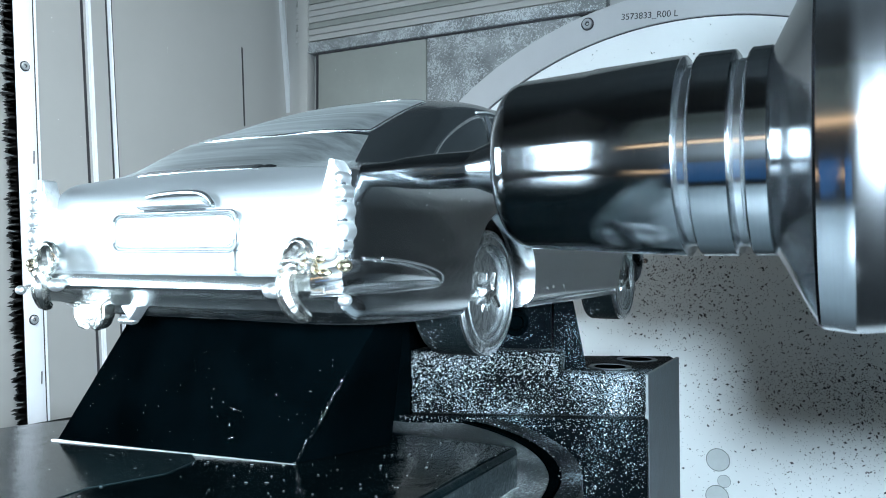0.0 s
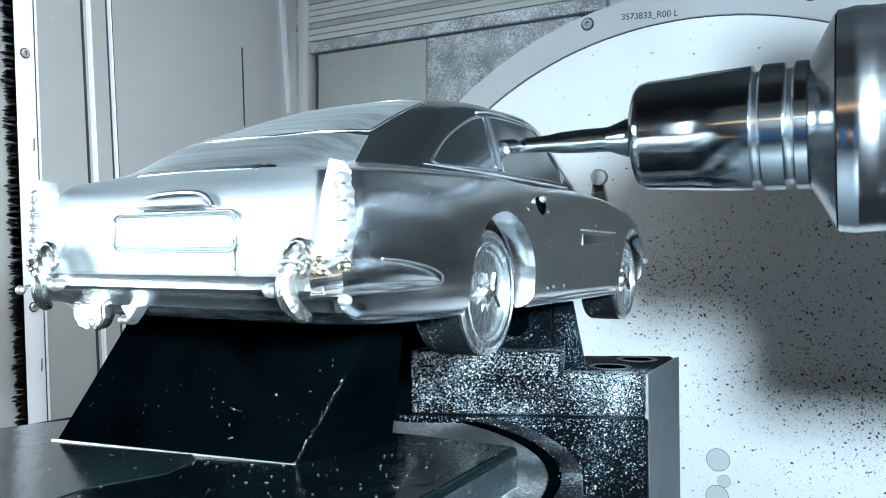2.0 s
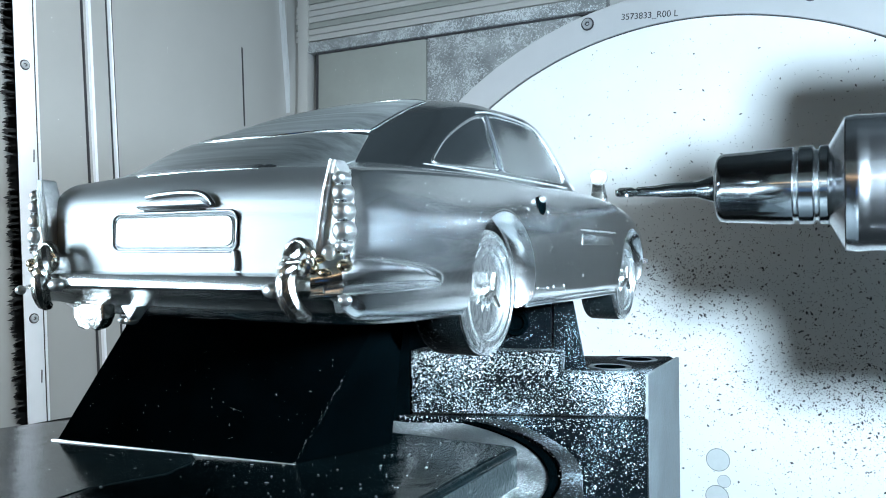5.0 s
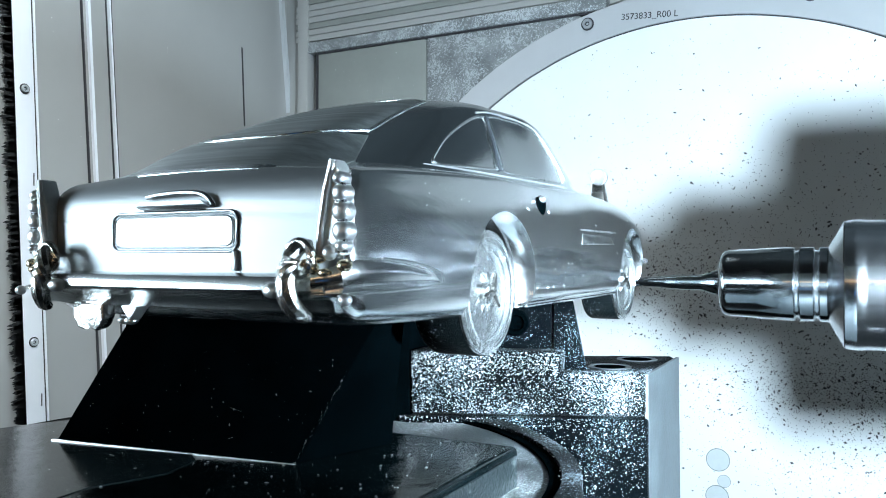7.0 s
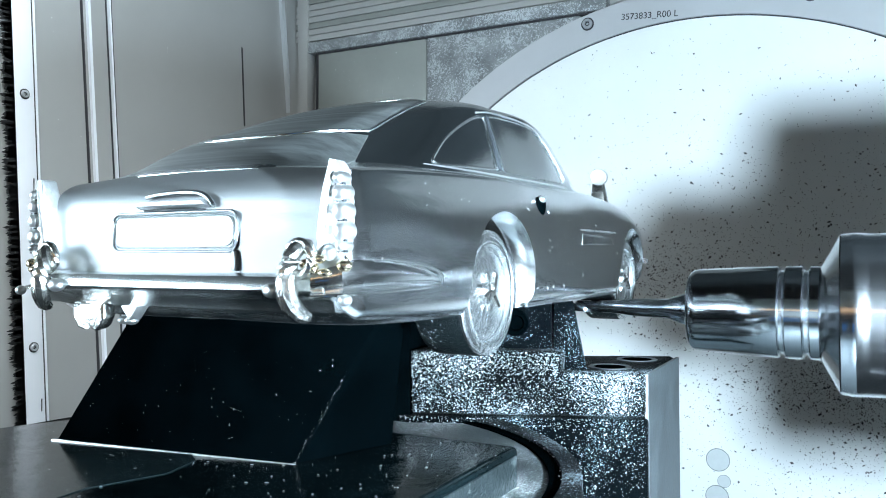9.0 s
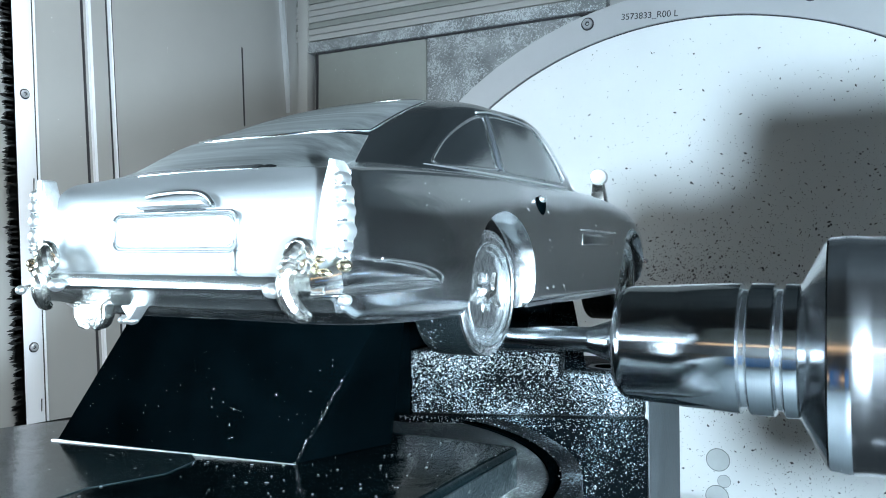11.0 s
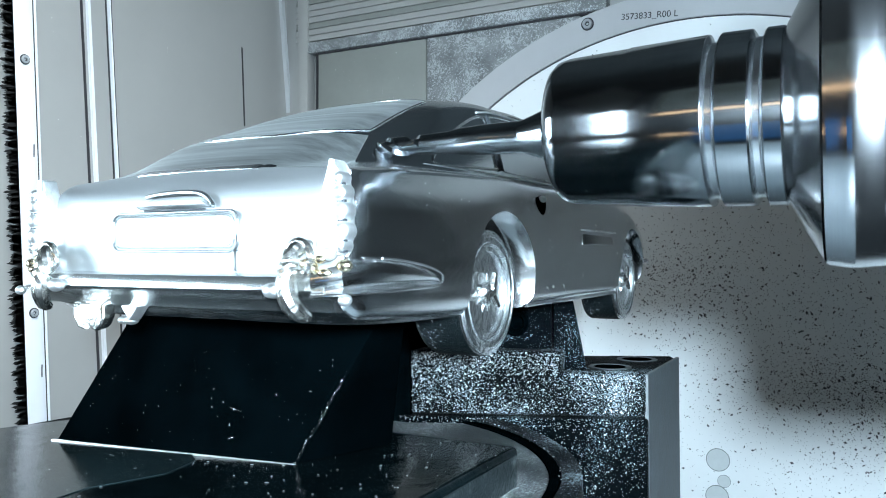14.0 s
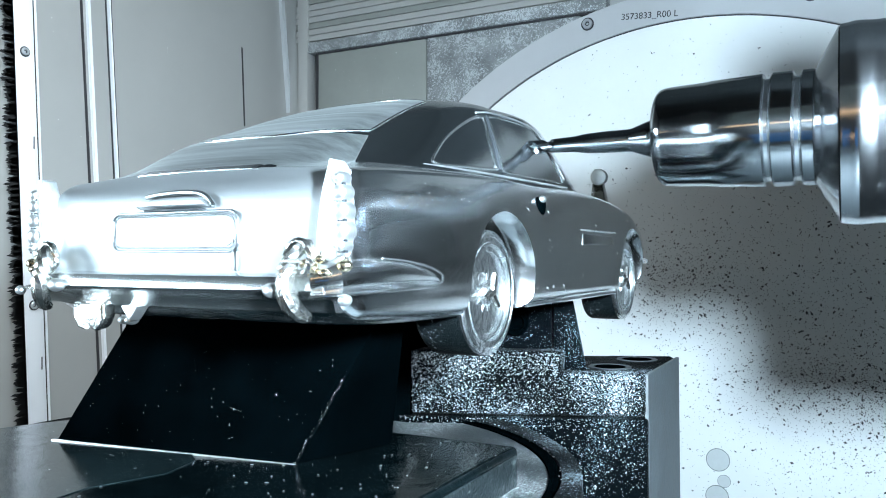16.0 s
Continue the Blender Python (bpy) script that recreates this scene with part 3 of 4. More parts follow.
    for k in range(170):
        y = rng.choice((rng.uniform(-0.09, 0.24), rng.gauss(0.01, 0.03)))
        z = rng.uniform(0.072, 0.086) if k % 2 else rng.uniform(0.055, 0.085)
        if math.hypot(y, z - 0.0335) < 0.042 or math.hypot(y - 0.2525, z - 0.0335) < 0.042:
            continue
        flake(Vector((body_x(y, z) + 0.0001, y, z)), Vector((0, 1, 0)), Z, X, min(0.0006, 0.00014 * rng.paretovariate(1.8)))
    for k in range(90):
        x, y = rng.uniform(-0.045, 0.045), rng.uniform(-0.055, 0.02)
        flake(Vector((x, y, cabin_z(y, x) + 0.0006)), X, Vector((0, 1, 0)), Z, min(0.0006, 0.00016 * rng.paretovariate(1.8)))
    for k in range(40):
        flake(Vector((rng.uniform(-1.01, -0.70), 1.3088, rng.uniform(0.3, 0.58))), X, Z, Y, rng.uniform(0.0005, 0.0014))
    tagged(mesh_ob("swarf", bm, ALU_BRIGHT, smooth=False), "bright aluminium swarf crumbs on table and fixture", "swarf", kind="stuff")

    for x, z, r in ((-0.0112, -0.3612, 0.0225), (0.0006, -0.4028, 0.0125), (-0.0130, -0.435, 0.022), (0.004, -0.472, 0.015)):
        d = mesh_ob("coolant_drop", turned([(-0.0002, r), (-0.0010, r * 0.96), (-0.0013, r * 0.7), (-0.0014, 0.001)], 40, "y"), DROP)
        d.matrix_basis = pose(x, 1.302, z)
        part("drop_rim", annulus(r * 0.93, r * 1.03, -0.0009, -0.0003, 40, "y"), RIM, d)
        tagged(d, "flat grey coolant drop on the splash plate", "drop", "coolant drops")


def spindle():
    s = thing("spindle", "rotating milling spindle with polished steel tool holder and slim cutter", "milling spindle")
    cut = part("cutter", turned([(0.078, 0.0041), (0.090, 0.0046), (0.096, 0.0056), (0.108, 0.0062), (0.121, 0.0063), (0.123, 0.0066), (0.132, 0.0098), (0.1345, 0.0104), (0.1385, 0.0104), (0.139, 0.0096), (0.142, 0.0096)], 32), CARBIDE, s, "bright slim carbide cutter")
    # two twisted flutes at the tip
    bm = bmesh.new()
    rings = []
    for i in range(15):
        x = 0.0570 + i * 0.0016
        tw = i * 0.33
        r = 0.0041 if i > 0 else 0.0032
        ring = []
        for k in range(16):
            a = 2 * math.pi * k / 16
            rr = r * (1.0 if abs(math.cos(a)) > 0.55 else 0.62)
            ring.append(bm.verts.new((x, rr * math.cos(a + tw), rr * math.sin(a + tw))))
        rings.append(ring)
    for p, q in zip(rings, rings[1:]):
        for k in range(16):
            bm.faces.new((p[k], p[(k + 1) % 16], q[(k + 1) % 16], q[k]))
    bm.faces.new(rings[0][::-1])
    bm.faces.new(rings[-1])
    part("flute", bm, CARBIDE, cut)
    part("tool_holder", turned([(0.1378, 0.0098), (0.1374, 0.0205), (0.1378, 0.0224), (0.1388, 0.0246), (0.1406, 0.0261), (0.1440, 0.0269), (0.1660, 0.02795), (0.1664, 0.0282), (0.1923, 0.0292)], 96), STEEL, s, "polished conical steel chuck")
    part("groove", turned([(0.1923, 0.0288), (0.1928, 0.0280), (0.1935, 0.0264), (0.1952, 0.0264), (0.1958, 0.0280), (0.1963, 0.0288)], 96), GROOVE, s)
    part("collar", turned([(0.1963, 0.0286), (0.1968, 0.0293), (0.2060, 0.0293), (0.2065, 0.0286)], 96), STEEL, s)
    part("groove", turned([(0.2065, 0.0286), (0.2069, 0.0280), (0.2075, 0.0266), (0.2092, 0.0266), (0.2098, 0.0280), (0.2102, 0.0288)], 96), GROOVE, s)
    part("collar", turned([(0.2102, 0.0286), (0.2107, 0.0293), (0.2156, 0.0293), (0.2161, 0.0288)], 96), STEEL, s)
    part("taper_flange", turned([(0.2156, 0.0282), (0.2161, 0.0290), (0.2262, 0.0478), (0.2267, 0.0486)], 96), STEEL_F, s, "dark conical flange")
    part("spindle_nose", turned([(0.2268, 0.0476), (0.2274, 0.0491), (0.2286, 0.0493), (0.2310, 0.04945), (0.2330, 0.04985), (0.2342, 0.0500), (0.2360, 0.04992), (0.2380, 0.04975), (0.2400, 0.04952), (0.2415, 0.04935), (0.2425, 0.0493), (0.262, 0.0493), (0.263, 0.0485), (0.265, 0.0485), (0.266, 0.0493), (0.286, 0.0493)], 96), STEEL_NOSE, s)
    part("spindle_housing", turned([(0.285, 0.050), (0.287, 0.089), (0.290, 0.092), (0.9, 0.092)], 48), STEEL_D, s)
    return s


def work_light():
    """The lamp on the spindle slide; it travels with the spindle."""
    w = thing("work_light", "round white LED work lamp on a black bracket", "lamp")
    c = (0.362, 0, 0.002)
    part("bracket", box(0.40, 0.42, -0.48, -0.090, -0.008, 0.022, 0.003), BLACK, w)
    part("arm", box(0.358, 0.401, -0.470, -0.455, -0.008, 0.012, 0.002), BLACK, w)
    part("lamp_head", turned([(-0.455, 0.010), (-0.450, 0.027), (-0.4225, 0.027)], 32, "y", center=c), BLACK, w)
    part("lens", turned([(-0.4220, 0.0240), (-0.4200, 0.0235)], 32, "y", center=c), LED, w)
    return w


# ---- the car ----
def lerp_rows(rows, y):
    if y <= rows[0][0]:
        return rows[0][1:]
    for a, b in zip(rows, rows[1:]):
        if y <= b[0]:
            t = (y - a[0]) / (b[0] - a[0])
            return [p + (q - p) * t for p, q in zip(a[1:], b[1:])]
    return rows[-1][1:]


def smooth_rows(rows, n=8):
    pts = rows
    out = []
    m = len(pts)
    for i in range(m - 1):
        a, b, c, d = pts[max(i - 1, 0)], pts[i], pts[i + 1], pts[min(i + 2, m - 1)]
        for k in range(n):
            t = k / n
            row = []
            for j in range(len(b)):
                # Hermite with slopes per metre, to keep uneven rows smooth
                h = c[0] - b[0]
                s0 = (c[j] - a[j]) / (c[0] - a[0])
                s1 = (d[j] - b[j]) / (d[0] - b[0])
                row.append(b[j] * (2 * t ** 3 - 3 * t * t + 1) + h * s0 * (t ** 3 - 2 * t * t + t) + c[j] * (3 * t * t - 2 * t ** 3) + h * s1 * (t ** 3 - t * t))
            out.append(row)
    out.append(list(pts[-1]))
    return out


# y, bottom, half width, its height, shoulder half width, shoulder height, middle height
BODY = smooth_rows([
    (-0.1268, 0.0385, 0.0790, 0.050, 0.0720, 0.0640, 0.0660),
    (-0.1264, 0.0350, 0.0800, 0.050, 0.0735, 0.0690, 0.0705),
    (-0.1248, 0.0310, 0.0812, 0.051, 0.0745, 0.0740, 0.0752),
    (-0.1215, 0.0280, 0.0820, 0.051, 0.0752, 0.0782, 0.0800),
    (-0.1150, 0.0247, 0.0828, 0.052, 0.0760, 0.0812, 0.0850),
    (-0.0800, 0.0225, 0.0835, 0.053, 0.0765, 0.0845, 0.0940),
    (0.0000, 0.0215, 0.0840, 0.053, 0.0765, 0.0885, 0.0950),
    (0.0700, 0.0215, 0.0830, 0.053, 0.0752, 0.0890, 0.0955),
    (0.1400, 0.0215, 0.0825, 0.052, 0.0745, 0.0915, 0.0985),
    (0.2000, 0.0220, 0.0828, 0.052, 0.0740, 0.0905, 0.0970),
    (0.2500, 0.0235, 0.0828, 0.051, 0.0730, 0.0868, 0.0925),
    (0.2800, 0.0250, 0.0820, 0.050, 0.0710, 0.0828, 0.0875),
    (0.3000, 0.0280, 0.0795, 0.049, 0.0675, 0.0770, 0.0810),
    (0.3130, 0.0320, 0.0745, 0.048, 0.0620, 0.0690, 0.0720),
    (0.3200, 0.0370, 0.0660, 0.048, 0.0540, 0.0600, 0.0620),
    (0.3225, 0.0420, 0.0560, 0.048, 0.0460, 0.0540, 0.0550)], 7)

# y, base half width, base height, top half width, top height
CABIN = smooth_rows([
    (-0.1180, 0.0560, 0.0780, 0.0330, 0.0838),
    (-0.0900, 0.0625, 0.0830, 0.0370, 0.1000),
    (-0.0600, 0.0672, 0.0855, 0.0410, 0.1110),
    (-0.0300, 0.0700, 0.0870, 0.0445, 0.1220),
    (0.0000, 0.0712, 0.0880, 0.0475, 0.1312),
    (0.0350, 0.0718, 0.0880, 0.0500, 0.1372),
    (0.0700, 0.0718, 0.0880, 0.0510, 0.1392),
    (0.1000, 0.0718, 0.0880, 0.0540, 0.1392),
    (0.1220, 0.0715, 0.0880, 0.0550, 0.1345),
    (0.1480, 0.0705, 0.0880, 0.0570, 0.1180),
    (0.1740, 0.0670, 0.0880, 0.0585, 0.0985),
    (0.1860, 0.0640, 0.0860, 0.0570, 0.0880)], 6)


def body_section(row):
    y, zb, wm, zm, ws, zs, zc = row
    half = spline([(0, y, zb), (wm * 0.80, y, zb), (wm * 0.955, y, zb + 0.004), (wm * 0.99, y, zb + 0.014), (wm, y, zm), (wm * 0.985, y, zm + (zs - zm) * 0.55),
                   (ws + (wm - ws) * 0.45, y, zs - (zs - zm) * 0.12), (ws, y, zs), (ws * 0.82, y, zs + (zc - zs) * 0.35), (ws * 0.45, y, zs + (zc - zs) * 0.8), (0, y, zc)], 4)
    return half


def cabin_section(row):
    y, wb, zb, wt, zt = row
    h = zt - zb
    return spline([(wb * 1.0, y, zb - 0.006), (wb, y, zb), (wb + (wt - wb) * 0.22, y, zb + h * 0.33), (wb + (wt - wb) * 0.62, y, zb + h * 0.70), (wt, y, zb + h * 0.90), (wt * 0.72, y, zb + h * 0.97), (wt * 0.35, y, zt - h * 0.004), (0, y, zt)], 4)


def loft(rows, section, caps=True):
    bm = bmesh.new()
    rings = []
    for row in rows:
        half = section(row)
        left = [Vector((-q.x, q.y, q.z)) for q in half]
        ring = half + left[::-1]
        keep = []
        for q in ring:
            if not keep or (q - keep[-1]).length > 1e-7:
                keep.append(q)
        if (keep[0] - keep[-1]).length < 1e-7:
            keep.pop()
        rings.append([bm.verts.new(q) for q in keep])
    for p, q in zip(rings, rings[1:]):
        n = len(p)
        for i in range(n):
            bm.faces.new((p[i], p[(i + 1) % n], q[(i + 1) % n], q[i]))
    if caps:
        bm.faces.new(rings[0])
        bm.faces.new(rings[-1])
    return bm



def section_at(rows, section, y):
    return section([y] + list(lerp_rows(rows, y)))


def cabin_x(y, z):
    """Half width of the cabin at that height."""
    pts = section_at(CABIN, cabin_section, y)
    for a, b in zip(pts, pts[1:]):
        if a.z <= z <= b.z and b.z > a.z:
            return a.x + (b.x - a.x) * (z - a.z) / (b.z - a.z)
    return pts[0].x


def cabin_z(y, x):
    pts = section_at(CABIN, cabin_section, y)
    for a, b in zip(pts, pts[1:]):
        if b.x <= abs(x) <= a.x and a.x > b.x:
            return a.z + (b.z - a.z) * (abs(x) - a.x) / (b.x - a.x)
    return pts[-1].z


def body_x(y, z):
    pts = section_at(BODY, body_section, y)
    best = pts[4].x
    for a, b in zip(pts[8:], pts[9:]):
        if a.z <= z <= b.z and b.z > a.z:
            return a.x + (b.x - a.x) * (z - a.z) / (b.z - a.z)
    return best


def cut(ob, cutters):
    """Takes the cutters' solids out of a mesh for good."""
    for bm in cutters:
        tool = mesh_ob("cutting_tool", bm, DARKGAP)
        mod = ob.modifiers.new("cut", "BOOLEAN")
        mod.operation, mod.solver, mod.object = "DIFFERENCE", "EXACT", tool
        dg = bpy.context.evaluated_depsgraph_get()
        me = bpy.data.meshes.new_from_object(ob.evaluated_get(dg))
        ob.modifiers.clear()
        ob.data = me
        bpy.data.objects.remove(tool)
    ob.data.shade_smooth()
    ob.data.set_sharp_from_angle(angle=radians(35))


def side_patch(outline, side, lift, n=10):
    """A thin pane on the cabin's flank; outline: (y, z) corners of a closed smooth line."""
    loop = [Vector((0, q[0], q[1])) for q in outline]
    cy = sum(q.y for q in loop) / len(loop)
    cz = sum(q.z for q in loop) / len(loop)
    bm = bmesh.new()
    rings = []
    for k in range(n + 1):
        f = k / n
        rings.append([bm.verts.new((side * (cabin_x(cy + (q.y - cy) * f, cz + (q.z - cz) * f) + lift), cy + (q.y - cy) * f, cz + (q.z - cz) * f)) for q in loop] if k else
                     [bm.verts.new((side * (cabin_x(cy, cz) + lift), cy, cz))])
    m = len(loop)
    for i in range(m):
        bm.faces.new((rings[0][0], rings[1][i], rings[1][(i + 1) % m]))
    for p, q in zip(rings[1:], rings[2:]):
        for i in range(m):
            bm.faces.new((p[i], p[(i + 1) % m], q[(i + 1) % m], q[i]))
    # turned-in rim gives the pane its thickness
    rim = [bm.verts.new(v.co - Vector((side * 0.0016, 0, 0))) for v in rings[-1]]
    for i in range(m):
        bm.faces.new((rings[-1][i], rings[-1][(i + 1) % m], rim[(i + 1) % m], rim[i]))
    return bm


def wheel_parts(c, y, side):
    """Wheel with tyre, rim, wire spokes and knock-off hub, turned out of the same solid."""
    at = pose(0, y, 0.0318, 0, 0, 0 if side > 0 else 180)
    w = part("wheel", turned([(0.0742, 0.0300), (0.0742, 0.0308), (0.0756, 0.0309), (0.0764, 0.0304), (0.0764, 0.0298), (0.0770, 0.0296), (0.0775, 0.0285), (0.0775, 0.0276), (0.0769, 0.0272), (0.0772, 0.0262), (0.0768, 0.0248), (0.0758, 0.0240), (0.0715, 0.0234), (0.0690, 0.0222), (0.0680, 0.001)], 72), ALU_WHEEL, c, at=at)
    part("tyre_tread", turned([(0.050, 0.0250), (0.050, 0.0300), (0.052, 0.0311), (0.0728, 0.0311), (0.0742, 0.0306), (0.0600, 0.0300)], 72), TREAD, w, "swarf-flecked tyre tread toned black for shade")
    part("rim", annulus(0.0206, 0.0226, 0.0690, 0.0757, 64, "x"), ALU_WHEEL, w)
    part("rim_bead", annulus(0.0238, 0.0247, 0.0750, 0.0774, 64, "x"), ALU_WHEEL, w)
    part("hub", turned([(0.067, 0.0095), (0.0720, 0.0080), (0.0745, 0.0062), (0.0765, 0.0055), (0.0775, 0.0045), (0.0785, 0.001)], 32), ALU_WHEEL, w)
    for k in range(3):
        a = radians(75 + 120 * k)
        part("knock_off_ear", tube([(0.0772, 0, 0), (0.0780, 0.0100 * math.cos(a), 0.0100 * math.sin(a))], 0.0013, 8, radii=[0.0026, 0.0014]), ALU_CLAW, w)
    rng = random.Random(17 + int(y * 1000) + side)
    for k in range(16):
        a = radians(22.5 * k + rng.uniform(-4, 4))
        b = a + radians(17 if k % 2 else -17)
        part("spoke", tube([(0.0740 if k % 2 else 0.0708, 0.0065 * math.cos(a), 0.0065 * math.sin(a)), (0.0722, 0.0140 * math.cos((a + b) / 2), 0.0140 * math.sin((a + b) / 2)), (0.0716, 0.0212 * math.cos(b), 0.0212 * math.sin(b))], 0.001, 6,
                           radii=[rng.uniform(0.0012, 0.0020), rng.uniform(0.0007, 0.0013), rng.uniform(0.0009, 0.0017)]), ALU_WHEEL, w)
    return w


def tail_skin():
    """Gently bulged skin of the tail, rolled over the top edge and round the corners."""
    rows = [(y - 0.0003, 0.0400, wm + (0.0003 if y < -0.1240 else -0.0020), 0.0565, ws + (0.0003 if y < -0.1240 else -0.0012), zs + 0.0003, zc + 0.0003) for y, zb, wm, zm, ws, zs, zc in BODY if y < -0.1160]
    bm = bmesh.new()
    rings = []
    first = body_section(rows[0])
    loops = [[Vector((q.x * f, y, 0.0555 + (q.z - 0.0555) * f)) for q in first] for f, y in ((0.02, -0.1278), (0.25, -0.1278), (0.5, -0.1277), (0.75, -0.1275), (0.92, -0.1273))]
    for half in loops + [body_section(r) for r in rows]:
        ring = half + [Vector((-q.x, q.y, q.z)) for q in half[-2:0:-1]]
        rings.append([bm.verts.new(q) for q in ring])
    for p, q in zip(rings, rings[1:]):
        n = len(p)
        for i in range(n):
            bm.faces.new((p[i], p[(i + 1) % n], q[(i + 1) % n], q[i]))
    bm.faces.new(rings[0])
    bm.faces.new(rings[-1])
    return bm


def car():
    c = thing("model_car", "aluminium scale model of a classic fastback coupe being milled from solid", "model car")
    body = part("body", loft(BODY, body_section), ALU, c)
    arches = []
    for y in (0.0, 0.2525):
        for k in (1, -1):
            well = [(k * 0.047, 0.0352), (k * 0.12, 0.0352)]
            flare = [(k * 0.0735, 0.0352), (k * 0.0760, 0.0378), (k * 0.0800, 0.0392), (k * 0.0870, 0.0420), (k * 0.12, 0.0440)]
            arches.append(turned(well if k > 0 else well[::-1], 64, center=(0, y, 0.0335)))
            arches.append(turned(flare if k > 0 else flare[::-1], 64, center=(0, y + 0.0055, 0.0315)))
    cut(body, arches)
    part("tail_panel", tail_skin(), ALU_TAIL, c, "satin milled tail panel toned darker against glare")
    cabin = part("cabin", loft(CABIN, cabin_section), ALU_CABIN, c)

    for y in (0.0, 0.2525):
        for s in (1, -1):
            wheel_parts(c, y, s)
            # arch lip
            lip = [(0, y + 0.0055 + 0.0412 * math.cos(a), 0.0315 + 0.0412 * math.sin(a)) for a in [radians(v) for v in range(-8, 116, 6)]]
            part("arch_lip", tube([(s * (body_x(q[1], q[2]) - 0.0004), q[1], q[2]) for q in lip], 0.0005, 8), ALU_SOFT, c)

    # rear window with its moulding
    bm = bmesh.new()
    N, M = 12, 16
    grid = []
    edge = lambda f: 0.0478 - 0.0055 * f
    for i in range(N + 1):
        f = i / N
        row = []
        for j in range(M + 1):
            u = -1 + 2 * j / M
            y0, y1 = -0.088 + 0.025 * u ** 4, -0.003 + 0.012 * (1 - u * u)
            y = y0 + (y1 - y0) * f
            x = edge(f) * u
            row.append(bm.verts.new((x, y, cabin_z(y, x) + 0.0005)))
        grid.append(row)
    for i in range(N):
        for j in range(M):
            bm.faces.new((grid[i][j], grid[i][j + 1], grid[i + 1][j + 1], grid[i + 1][j]))
    border = [v.co.copy() for v in grid[0]] + [r[-1].co.copy() for r in grid[1:]] + [v.co.copy() for v in grid[-1][-2::-1]] + [r[0].co.copy() for r in grid[-2:0:-1]]
    ret = bmesh.ops.extrude_face_region(bm, geom=bm.faces[:])
    bmesh.ops.translate(bm, vec=(0, 0, -0.0015), verts=[g for g in ret["geom"] if isinstance(g, bmesh.types.BMVert)])
    rw = part("rear_window", bm, ALU_DECK, c, "streaky milled rear window surface")
    part("moulding", tube(border, 0.00035, 6, closed=True), ALU, rw)
    # trunk lid skin, cut crosswise
    bm = bmesh.new()
    grid = []
    for i in range(13):
        f = i / 12
        row = []
        for j in range(21):
            u = -1 + 2 * j / 20
            y = -0.1205 + 0.031 * f + 0.022 * u ** 4 * f
            x = (0.070 - 0.020 * f) * u
            pts = section_at(BODY, body_section, y)
            zb = pts[-1].z
            for a, b in zip(pts[24:], pts[25:]):
                if b.x <= abs(x) <= a.x and a.x > b.x:
                    zb = a.z + (b.z - a.z) * (abs(x) - a.x) / (b.x - a.x)
            z = max(zb, cabin_z(y, x) if (y > -0.1175 and abs(x) < lerp_rows(CABIN, y)[0]) else 0)
            row.append(bm.verts.new((x, y, z + min(0.0004, 0.0002 * i - 0.0004))))
        grid.append(row)
    for i in range(12):
        for j in range(20):
            bm.faces.new((grid[i][j], grid[i][j + 1], grid[i + 1][j + 1], grid[i + 1][j]))
    ret = bmesh.ops.extrude_face_region(bm, geom=bm.faces[:])
    bmesh.ops.translate(bm, vec=(0, 0, -0.0015), verts=[g for g in ret["geom"] if isinstance(g, bmesh.types.BMVert)])
    part("trunk_lid", bm, ALU_DECK, c, "streaky milled trunk lid")

    for s in (1, -1):
        # side windows: rear quarter light and door glass
        q1 = [(q.y, q.z) for q in spline([(0, -0.0395, 0.0928), (0, -0.0324, 0.0981), (0, -0.0164, 0.1071), (0, 0.0037, 0.1160), (0, 0.0220, 0.1228), (0, 0.0325, 0.1250), (0, 0.0345, 0.1235), (0, 0.0265, 0.1092), (0, 0.0235, 0.0970), (0, 0.0215, 0.0950), (0, -0.0080, 0.0933), (0, -0.0296, 0.0920)], 5, True)]
        q2 = [(q.y, q.z) for q in spline([(0, 0.0420, 0.1262), (0, 0.0400, 0.1235), (0, 0.0348, 0.1101), (0, 0.0318, 0.0975), (0, 0.0335, 0.0950), (0, 0.0543, 0.0949), (0, 0.0906, 0.0956), (0, 0.1240, 0.0962), (0, 0.1270, 0.0985), (0, 0.1200, 0.1085), (0, 0.1105, 0.1200), (0, 0.1030, 0.1262), (0, 0.0960, 0.1280), (0, 0.0769, 0.1288), (0, 0.0558, 0.1280)], 5, True)]
        for q in (q1, q2):
            pane = part("side_window", side_patch(q, s, -0.0002), GLASSY, c, "smooth darker side window surface")
            part("moulding", tube([(s * (cabin_x(y, z) + 0.0003), y, z) for y, z in q], 0.0007 if q is q1 else 0.00045, 6, closed=True), ALU_SOFT, pane)
        pil = [(0.0375, 0.1258), (0.0307, 0.1095), (0.0268, 0.0948)]
        part("window_pillar", tube([(s * (cabin_x(y, z) + 0.0005), y, z) for y, z in pil], 0.0013, 8), DARKGAP, c, "dark cut between the side windows")
        roofline = [(0.030, 0.1272), (0.045, 0.1298), (0.062, 0.1312), (0.080, 0.1312), (0.097, 0.1300), (0.1065, 0.1275), (0.1150, 0.1205), (0.1250, 0.1095), (0.1330, 0.0990)]
        part("drip_rail", tube([(s * (cabin_x(y, z) + 0.0002), y, z) for y, z in roofline], 0.0005, 6), ALU_BRIGHT, c)
        # waist moulding
        part("waist_line", tube([(s * (cabin_x(y, 0.0915) + 0.0002), y, 0.0905 + 0.018 * (y + 0.05)) for y in [-0.048 + 0.012 * k for k in range(16)]], 0.0005, 6), ALU_BRIGHT, c)
